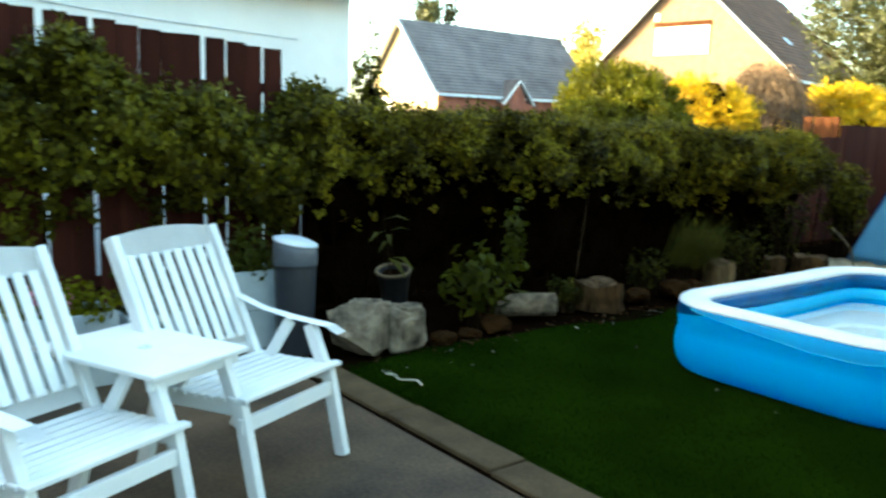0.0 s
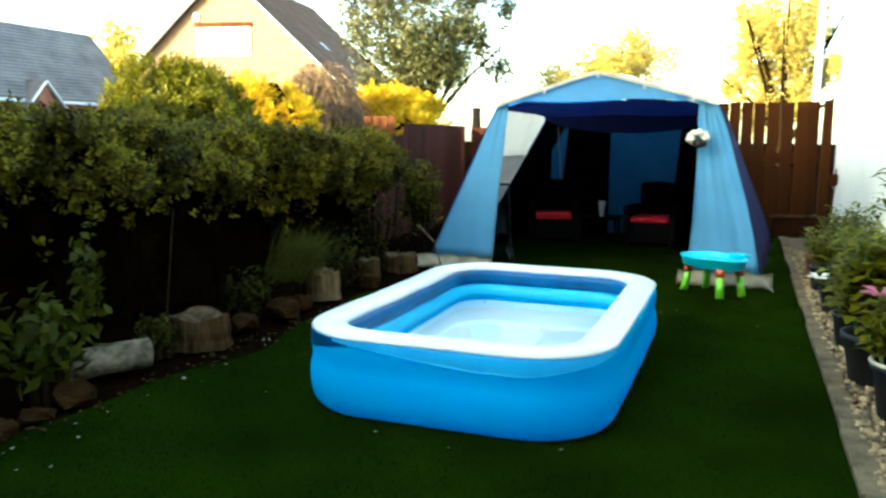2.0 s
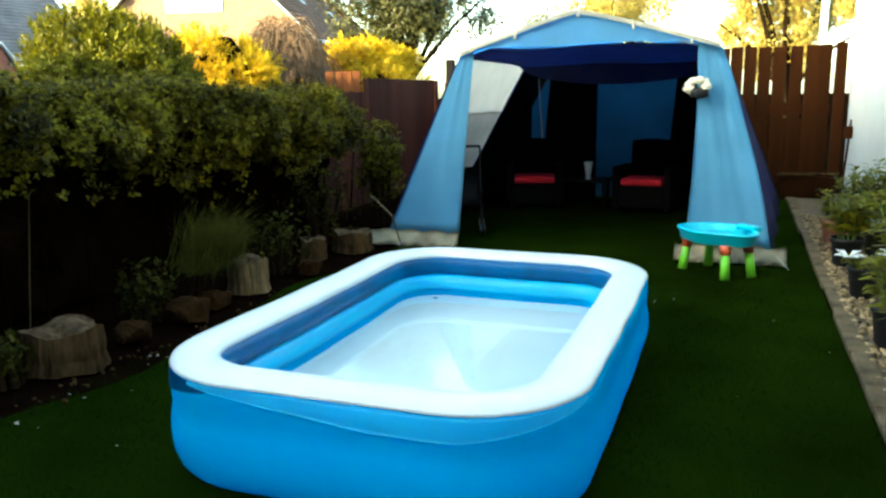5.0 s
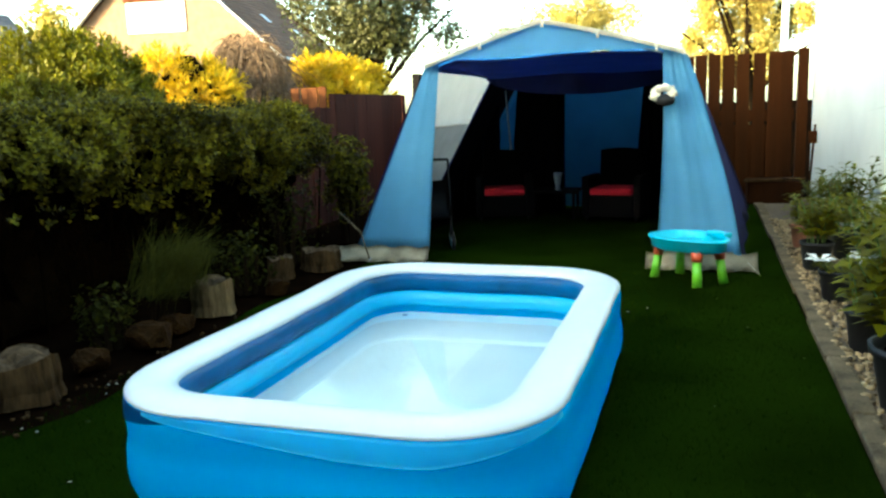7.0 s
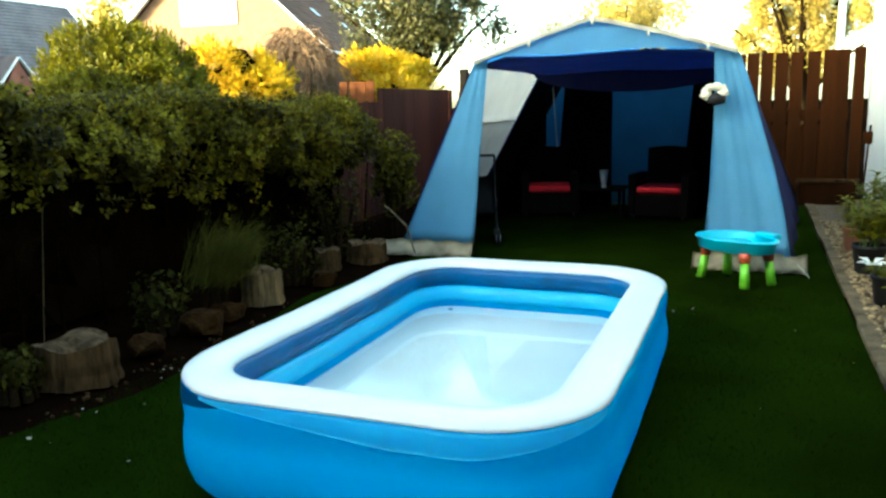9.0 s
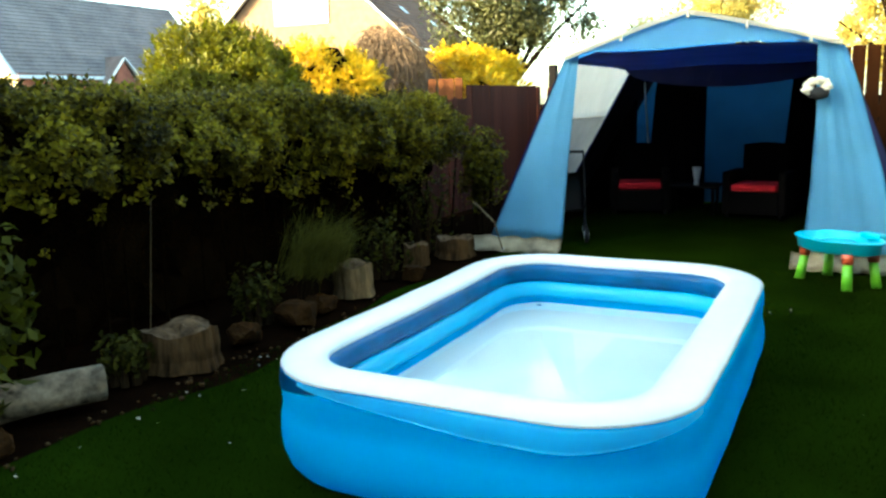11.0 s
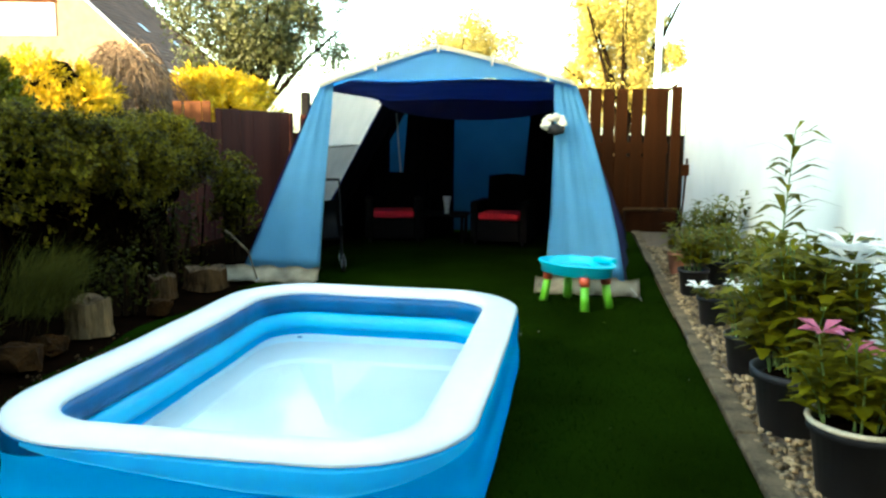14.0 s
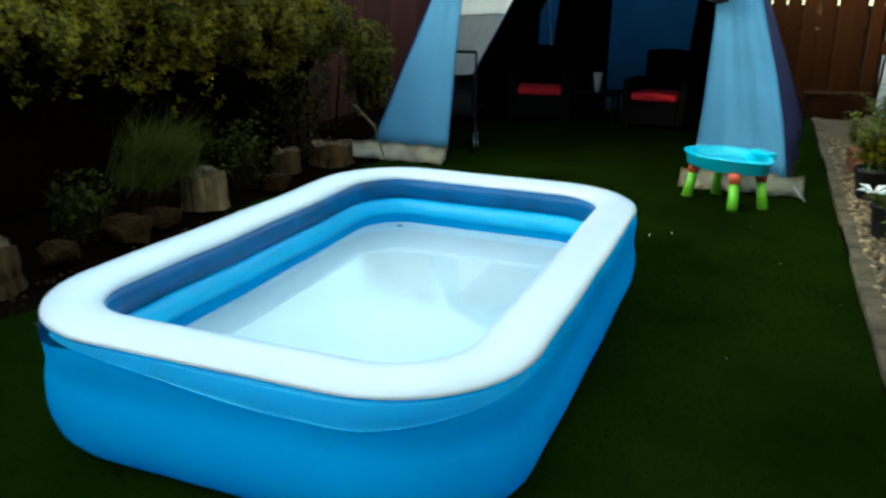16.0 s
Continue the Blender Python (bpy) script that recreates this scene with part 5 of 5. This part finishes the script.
for sgn, j in ((-1, -0.001), (1, 1.001)):
    bm = bmesh.new()
    c0 = Vector((-0.17, -0.30, 0.0)).lerp(Vector((0.12, 0.24, 0.02)), j)
    vv = [bm.verts.new(c0 + Vector((math.cos(a) * 0.092 * 0.88, -math.cos(a) * 0.092 * 0.47, math.sin(a) * 0.098)) * (1 + 0.06 * math.sin(3 * a + j * 5))) for a in (2 * math.pi * k / seg for k in range(seg))]
    bm.faces.new(vv if sgn > 0 else list(reversed(vv)))
    part("cut_end", bm, M["cut"], log_t, "brown cut end")

# pot with a palm behind the boulders
def plant_pot(m, r, h, label, mat="plastic_black", rim=None, stems=12, height=0.5, spread=0.14, leaf=0.16, flower=None, n_flower=0, lean=0.25, leaf_w=0.37, seed=0, per_stem=26, leaf_mat="leaf_lily", stem_mat="stem"):
    """Pot with upright leafy stems, and flowers at some of their tips."""
    t = thing("potted_plant", label, "plant", "pots along the wall", m)
    bm = bmesh.new()
    lathe(bm, [(r * 0.72, 0), (r * 0.76, 0.01), (r * 0.96, h * 0.86), (r * 1.04, h * 0.87), (r * 1.05, h), (r * 0.97, h), (r * 0.93, h * 0.86), (r * 0.9, h * 0.84)], 28)
    pot = part("pot", bm, M[mat], t, "", True)
    if rim:
        bm = bmesh.new()
        sweep(bm, [(Vector((r * 1.02 * math.cos(a), r * 1.02 * math.sin(a), h)), Vector((math.cos(a), math.sin(a), 0))) for a in (2 * math.pi * k / 28 for k in range(28))], ring_profile(0, 0, 0.014, 0.012, 8))
        part("pot_rim", bm, M[rim], pot, "pale pot rim", True)
    bm = bmesh.new()
    lumpy(bm, (0, 0, h * 0.84), (r * 0.9, r * 0.9, 0.03), 0.3, 4, 2, seed)
    part("compost", bm, M["soil"], t)
    rr = np.random.default_rng(seed)
    pts, tips = [], []
    for s in range(stems):
        a, q = rr.uniform(0, 6.283), r * 0.75 * math.sqrt(rr.random())
        b0 = Vector((q * math.cos(a), q * math.sin(a), h * 0.85))
        hh = height * (rr.uniform(0.55, 1.0) if s else 1.0)
        ln = Vector((math.cos(a), math.sin(a), 0)) * spread * rr.uniform(0.3, 1.2)
        mid, top = b0 + ln * 0.35 + Vector((0, 0, hh * 0.55)), b0 + ln + Vector((0, 0, hh))
        bm = bmesh.new()
        rod(bm, b0, mid, 0.006, 0.005, 5)
        rod(bm, mid, top, 0.005, 0.003, 5)
        part("stem", bm, M[stem_mat], t)
        tips.append(top)
        for k in range(per_stem):
            f = 0.2 + 0.8 * (k + 0.5) / per_stem
            c = b0.lerp(mid, f * 2) if f < 0.5 else mid.lerp(top, f * 2 - 1)
            g = k * 2.4 + rr.uniform(-0.4, 0.4)
            pts.append((c, Vector((math.cos(g), math.sin(g), rr.uniform(0.1, 0.8))).normalized(), leaf * 1.12 * rr.uniform(0.6, 1.15) * (1.1 - 0.4 * f)))
    vs, qs = [], []
    for c, d, L in pts:
        sd = Vector((-d.y, d.x, 0)).normalized() * L * leaf_w / 2
        p1, p2 = c + d * L * 0.5, c + d * L * 0.95 + Vector((0, 0, -L * 0.28))
        k = len(vs)
        vs += [c - sd * 0.2, c + sd * 0.2, p1 + sd, p1 - sd, p2 + sd * 0.12, p2 - sd * 0.12]
        qs += [(k, k + 1, k + 2, k + 3), (k + 3, k + 2, k + 4, k + 5)]
    quad_mesh("foliage", [tuple(v) for v in vs], qs, M[leaf_mat], t)
    for i in range(n_flower):
        bm = bmesh.new()
        c = tips[i % len(tips)] + (Vector((-0.12 + 0.04 * i, -0.06, 0.04)) if height > 0.7 else Vector((0.02 * i, -0.05, 0.02)))
        big = 1.5 if height > 0.7 else 1.0
        for k in range(6):
            g = k * math.pi / 3 + i
            d = Vector((math.cos(g), math.sin(g) * 0.8 - 0.35, 0.35)).normalized()
            sd = d.cross(Vector((0, 0, 1))).normalized() * 0.03 * big
            vv = [bm.verts.new(p) for p in (c, c + d * 0.06 * big + sd + Vector((0, 0, 0.012)), c + d * 0.125 * big - Vector((0, 0, 0.02)), c + d * 0.06 * big - sd + Vector((0, 0, 0.012)))]
            bm.faces.new(vv)
        part("flower", bm, M[flower], t, "open lily flower")
    return t


M["leaf_lily"] = material("lily leaf", (0.098, 0.094, 0.003), 0.6, spec=0.05, var=0.3, scale=4, fine=30, bump=0, translucent=0.35, per_island=0.4)
M["terracotta"] = material("terracotta", (0.30, 0.12, 0.07), 0.85, var=0.25, scale=8, fine=50, bump=0.2)
plant_pot(pose(2.47, 2.68, 0.02), 0.21, 0.34, "black pot with pale rim and pink lilies on the gravel", "plastic_black", "skirt", 14, 0.42, 0.12, 0.17, "petal_pink", 2, seed=1)
plant_pot(pose(2.64, 3.10, 0.02), 0.12, 0.27, "black pot with white lilies by the white wall", "plastic_black", None, 5, 0.74, 0.05, 0.17, "petal_white", 4, seed=2)
plant_pot(pose(2.42, 3.46, 0.02), 0.235, 0.33, "large black pot crowded with tall lilies on the gravel", "plastic_black", None, 30, 0.75, 0.18, 0.22, None, 0, seed=3)
plant_pot(pose(2.52, 4.74, 0.02), 0.12, 0.26, "black pot with one tall lily stem by the wall", "plastic_black", None, 1, 1.34, 0.04, 0.36, None, 0, seed=4, per_stem=46, leaf_w=0.17)
plant_pot(pose(2.36, 4.46, 0.02), 0.14, 0.26, "black pot with leafy lilies on the gravel", "plastic_black", None, 12, 0.50, 0.14, 0.15, None, 0, seed=5)
plant_pot(pose(2.74, 5.10, 0.02), 0.15, 0.26, "black pot with leafy lilies by the wall", "plastic_black", None, 12, 0.62, 0.14, 0.16, None, 0, seed=6)
plant_pot(pose(2.36, 5.75, 0.02), 0.13, 0.24, "black pot with a white flower on the gravel", "plastic_black", None, 5, 0.12, 0.12, 0.10, "petal_white", 3, seed=7)
plant_pot(pose(2.64, 6.10, 0.02), 0.15, 0.26, "black pot with broad-leaved green plant on the gravel", "plastic_black", None, 15, 0.55, 0.18, 0.18, None, 0, seed=8, leaf_w=0.45, per_stem=16)
plant_pot(pose(2.36, 6.95, 0.02), 0.14, 0.26, "black pot with broad-leaved green plant on the gravel", "plastic_black", None, 14, 0.48, 0.16, 0.17, None, 0, seed=9, leaf_w=0.45, per_stem=16)
plant_pot(pose(2.70, 7.55, 0.02), 0.15, 0.26, "black pot with broad-leaved plant by the wall", "plastic_black", None, 14, 0.75, 0.16, 0.17, None, 0, seed=10, leaf_w=0.35)
plant_pot(pose(2.38, 8.15, 0.02), 0.13, 0.24, "terracotta pot with spiky plant on the gravel", "terracotta", None, 10, 0.35, 0.12, 0.14, None, 0, seed=11)
plant_pot(pose(2.66, 9.0, 0.02), 0.14, 0.24, "black pot with green plant by the wall", "plastic_black", None, 16, 0.5, 0.16, 0.13, None, 0, seed=12)
plant_pot(pose(-2.40, 0.37, 0.30, 10, 8, 0), 0.125, 0.26, "tilted black pot with pale rim and strappy palm by the boulders", "plastic_black", "kerb", 2, 0.55, 0.10, 0.26, None, 0, seed=13, per_stem=4, leaf_w=0.16, leaf_mat="leaf_low", stem_mat="bark")

# ---- companion seat on the patio ----
comp = thing("companion_seat", "white painted slatted twin garden seat with joining table on the patio", "garden seat", m=Matrix.Translation((-0.807, -1.06, 0.0485)) @ Matrix.Rotation(math.atan2(-0.917, 0.40), 4, "Z") @ Matrix.Scale(0.97, 4))


def S(u, v, z):
    """Seat frame: u along the front edge, v towards the front, as the thing's own x and y."""
    return Vector((u, v, z))


def sbar(name, p, q, w, d, up=(0, 0, 1), bevel=0.006, label=""):
    bm = bmesh.new()
    bar(bm, S(*p), S(*q), w, d, bevel, up)
    return part(name, bm, M["white_wood"], comp, label)


W_ = 0.70
for u0 in (-0.02, 1.0):
    u1 = u0 + W_
    for u in (u0 + 0.03, u1 - 0.03):
        sbar("leg", (u, 0.045, -0.05), (u, -0.055, 0.40), 0.045, 0.065)
        sbar("arm_post", (u, -0.075, 0.39), (u, -0.17, 0.61), 0.045, 0.065)
        sbar("leg", (u, -0.68, -0.05), (u, -0.54, 0.40), 0.045, 0.07)
        sbar("back_post", (u, -0.51, 0.32), (u, -0.87, 1.06), 0.045, 0.07)
        sbar("side_rail", (u, -0.02, 0.375), (u, -0.56, 0.345), 0.03, 0.07)
        sbar("arm_brace", (u, -0.45, 0.38), (u, -0.30, 0.61), 0.03, 0.06)
    sbar("front_rail", (u0, -0.03, 0.30), (u1, -0.03, 0.30), 0.03, 0.07)
    n = 9
    for k in range(n):
        v = -0.015 - 0.49 * k / (n - 1)
        z = 0.425 - 0.012 * math.sin(math.pi * k / (n - 1)) - 0.03 * k / n
        sbar("seat_slat", (u0 - 0.005, v, z), (u1 + 0.005, v, z), 0.022, 0.046, (0, 1, 0), 0.005)
    for z, w in ((0.47, 0.08), (1.01, 0.11)):
        f = (z - 0.32) / 0.74
        bm = bmesh.new()
        rows = []
        for i in range(9):
            u = u0 + 0.05 + (W_ - 0.10) * i / 8
            hump = 0.025 * math.sin(math.pi * i / 8) if z > 0.9 else 0
            rows.append([(u, -0.50 - 0.36 * f + 0.01, z - w / 2), (u, -0.50 - 0.36 * f - 0.04, z + w / 2 + hump)])
        sheet(bm, rows, 0.03)
        part("back_rail", bm, M["white_wood"], comp)
    for k in range(8):
        u = u0 + 0.095 + (W_ - 0.19) * k / 7
        sbar("back_slat", (u, -0.580, 0.50), (u, -0.815, 0.97), 0.014, 0.047, (1, 0, 0), 0.004)
# outer arms
for u in (0.01, 1.0 + W_ - 0.03):
    bm = bmesh.new()
    pts = [(u, 0.03, 0.592), (u, -0.04, 0.622), (u, -0.27, 0.632), (u, -0.48, 0.655), (u, -0.66, 0.70)]
    sheet(bm, [[(q[0] - 0.04 + 0.01 * (i > 2), q[1], q[2]), (q[0] + 0.04 - 0.01 * (i > 2), q[1], q[2])] for i, q in enumerate(pts)], 0.032)
    bmesh.ops.bevel(bm, geom=[e for e in bm.edges if e.is_manifold and e.calc_face_angle(0) > 1.0], offset=0.008, segments=2, affect="EDGES")
    part("armrest", bm, M["white_wood"], comp, "curved white armrest")
# joining table
bm = bmesh.new()
box(bm, 0.56, -0.84, 0.610, 1.10, -0.08, 0.634, 0.006)
table_top = part("tabletop", bm, M["white_wood"], comp, "square white table joining the seats")
bm = bmesh.new()
sweep(bm, [(Vector((0.83 + 0.022 * math.cos(a), -0.44 + 0.022 * math.sin(a), 0.636)), Vector((math.cos(a), math.sin(a), 0))) for a in (2 * math.pi * k / 20 for k in range(20))], ring_profile(0, 0, 0.008, 0.004, 8))
part("parasol_ring", bm, M["lid"], table_top, "grey parasol hole ring")
for v in (-0.14, -0.78):
    sbar("table_rail", (0.58, v, 0.582), (1.08, v, 0.582), 0.025, 0.055)

# ---- bin and planters ----
bn = thing("swing_bin", "grey plastic swing bin with pale lid beside the planter", "bin", m=pose(-2.50, -0.42, 0))
bm = bmesh.new()
lathe(bm, [(0.12, 0), (0.125, 0.01), (0.142, 0.60), (0.142, 0.62), (0.132, 0.62)], 32)
part("body", bm, M["grey_plastic"], bn, "", True)
bn.scale = (1.04, 1.04, 1.07)
bm = bmesh.new()
lathe(bm, [(0.148, 0.60), (0.152, 0.61), (0.150, 0.70), (0.146, 0.74), (0.13, 0.745)], 32)
for v in bm.verts:
    if v.co.z > 0.68:
        v.co.z += 0.22 * (-v.co.x * 0.55 - v.co.y * 0.55)
part("collar", bm, M["collar_plastic"], bn, "grey slanted collar", True)
bm = bmesh.new()
lathe(bm, [(0.153, 0.742), (0.150, 0.755), (0.10, 0.772), (0.02, 0.775)], 32)
for v in bm.verts:
    v.co.z += 0.22 * (-v.co.x * 0.55 - v.co.y * 0.55)
part("lid", bm, M["lid"], bn, "pale swing lid", True)


def planter(x, y, sx, sy, h, label, seed, height, pink=False):
    t = thing("planter_box", label, "planter", "planters by the fence", pose(x, y, 0))
    for k in range(2):
        z0 = h * k / 2
        for nm, a in (("panel", (-sx / 2, -sy / 2, z0 + 0.003, -sx / 2 + 0.02, sy / 2, z0 + h / 2 - 0.003)), ("panel", (sx / 2 - 0.02, -sy / 2, z0 + 0.003, sx / 2, sy / 2, z0 + h / 2 - 0.003)),
                      ("panel", (-sx / 2 + 0.02, -sy / 2, z0 + 0.003, sx / 2 - 0.02, -sy / 2 + 0.02, z0 + h / 2 - 0.003)), ("panel", (-sx / 2 + 0.02, sy / 2 - 0.02, z0 + 0.003, sx / 2 - 0.02, sy / 2, z0 + h / 2 - 0.003))):
            bm = bmesh.new()
            box(bm, *a, 0.004)
            part(nm, bm, M["planter"], t)
    bm = bmesh.new()
    box(bm, -sx / 2 + 0.021, -sy / 2 + 0.021, 0.0, sx / 2 - 0.021, sy / 2 - 0.021, h - 0.04)
    part("compost", bm, M["soil"], t)
    r = np.random.default_rng(seed)
    p, d = blob_points(900, (0.02, 0, h + height * 0.3), (sx * 0.55, sy * 0.55, height), r, 0.9, 0.5)
    ok = p[:, 2] > h - 0.12
    v, q = leaf_quads(p[ok], d[ok] + np.array([0, 0, 0.5]), 0.055, r, 0.6)
    quad_mesh("foliage", v, q, M["leaf_bright"] if not pink else M["leaf_lily"], t)
    if pink:
        p, d = blob_points(60, (0.1, -0.05, h + height * 0.7), (0.14, 0.14, 0.09), r, 0.8, 0.4)
        v, q = leaf_quads(p, d, 0.05, r, 0.8)
        quad_mesh("blossom", v, q, M["petal_pink"], t, "pink blossom")
    return t


planter(-2.62, -1.95, 0.36, 0.62, 0.46, "pale blue-grey wooden planter with pink flowers on the patio", 1, 0.14, True)
planter(-2.70, -1.36, 0.34, 0.40, 0.38, "pale wooden planter with trailing greenery on the patio", 2, 0.24)
planter(-2.86, -0.62, 0.34, 0.36, 0.58, "tall pale wooden planter with leafy greenery by the bin", 3, 0.20)

# ---- lawn litter, blades, gravel ----
r = np.random.default_rng(77)
n = 62
px = np.where(r.random(n) < 0.62, -1.95 + np.abs(r.normal(0, 0.28, n)), r.uniform(-1.9, 2.05, n))
py = r.uniform(-0.2, 6.0, n)
pts = np.stack([px, py, np.full(n, 0.024)], 1)
v, q = leaf_quads(pts, np.tile([0, 0, 1.0], (n, 1)), 0.024, r, 0.75, 0.0, 0.15)
tagged(quad_mesh("fallen_petals", v, q, M["petal_dull"]), "small pale petals scattered on the lawn", "petals", kind="stuff")
n = 90000
pts = np.stack([r.uniform(-2.0, 2.09, n), -0.33 + 7.0 * r.random(n) ** 1.5, np.full(n, 0.010)], 1)
L = r.uniform(0.010, 0.022, (n, 1))
d = np.concatenate([r.normal(0, 0.5, (n, 2)), np.ones((n, 1))], 1) * L
s = np.concatenate([r.normal(0, 1, (n, 2)), np.zeros((n, 1))], 1)
s = s / np.linalg.norm(s, axis=1, keepdims=True) * 0.0016
v = np.stack([pts - s, pts + s, pts + d + s * 0.3, pts + d - s * 0.3], 1).reshape(-1, 3)
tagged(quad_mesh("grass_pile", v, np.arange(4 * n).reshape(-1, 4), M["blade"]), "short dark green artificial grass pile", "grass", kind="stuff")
n = 6500
c = np.stack([r.uniform(2.19, 2.94, n), -0.35 + 10.5 * r.random(n) ** 1.2, r.uniform(0.012, 0.03, n)], 1)
cube = np.array([[-1, -1, -1], [1, -1, -1], [1, 1, -1], [-1, 1, -1], [-1, -1, 1], [1, -1, 1], [1, 1, 1], [-1, 1, 1]], float)
cv = cube[None] * r.uniform(0.007, 0.019, (n, 1, 3)) * r.uniform(0.75, 1.2, (n, 8, 3))
an = r.uniform(0, 6.28, n)
rx = cv[:, :, 0] * np.cos(an)[:, None] - cv[:, :, 1] * np.sin(an)[:, None]
ry = cv[:, :, 0] * np.sin(an)[:, None] + cv[:, :, 1] * np.cos(an)[:, None]
v = (np.stack([rx, ry, cv[:, :, 2]], 2) + c[:, None]).reshape(-1, 3)
cq = np.array([[0, 3, 2, 1], [4, 5, 6, 7], [0, 1, 5, 4], [1, 2, 6, 5], [2, 3, 7, 6], [3, 0, 4, 7]])
q = (cq[None] + np.arange(n)[:, None, None] * 8).reshape(-1, 4)
tagged(quad_mesh("gravel", v, q, M["gravel"]), "loose pale pea gravel along the wall", "gravel", kind="stuff")
# pale chippings along the bed edge
n = 90
c = np.stack([-2.02 + r.normal(0, 0.06, n), r.uniform(-0.1, 4.6, n), np.full(n, 0.018)], 1)
cv = cube[None] * r.uniform(0.004, 0.012, (n, 1, 3)) * r.uniform(0.6, 1.2, (n, 8, 3))
v = (cv + c[:, None]).reshape(-1, 3)
q = (cq[None] + np.arange(n)[:, None, None] * 8).reshape(-1, 4)
tagged(quad_mesh("bark_chippings", v, q, M["stump"]), "pale wood chippings along the bed edge", "chippings", kind="stuff")
hd = thing("garden_fork", "pale handled garden fork leaning at the hedge foot by the tent", "tool", m=pose(-2.05, 6.85, 0))
bm = bmesh.new()
rod(bm, (0.10, 0.0, 0.0), (0.0, 0.0, 0.32), 0.009)
rod(bm, (0.0, 0.0, 0.32), (-0.20, 0.0, 0.50), 0.011)
rod(bm, (-0.20, 0.0, 0.50), (-0.24, 0.0, 0.52), 0.014)
part("handle", bm, M["kerb"], hd)
bm = bmesh.new()
for k in (-1, 0, 1):
    rod(bm, (0.11 + 0.02 * k, 0.02 * k, 0.0), (0.086, 0.005, 0.05), 0.006)
part("tines", bm, M["metal"], hd)
bm = bmesh.new()
tw = [Vector((-1.66 + 0.30 * k / 10, -0.20 + 0.10 * k / 10 + 0.022 * math.sin(k * 1.1), 0.028 + 0.004 * math.sin(k))) for k in range(11)]
for a, c in zip(tw, tw[1:]):
    rod(bm, a, c, 0.004, 0.0035, 6)
tagged(link("fallen_twig", bm, M["canvas_cream"]), "pale curved twig lying on the lawn", "twig")

cb = [Vector((-5.965, 1.15 + 0.72 * k / 8, 2.01 - 0.38 * k / 8 - 0.05 * math.sin(math.pi * k / 8))) for k in range(9)]
bm = bmesh.new()
for a, c in zip(cb, cb[1:]):
    rod(bm, a, c, 0.012, 0.012, 6)
tagged(link("cable", bm, M["plastic_black"]), "black cable sagging across the white neighbouring wall", "cable")
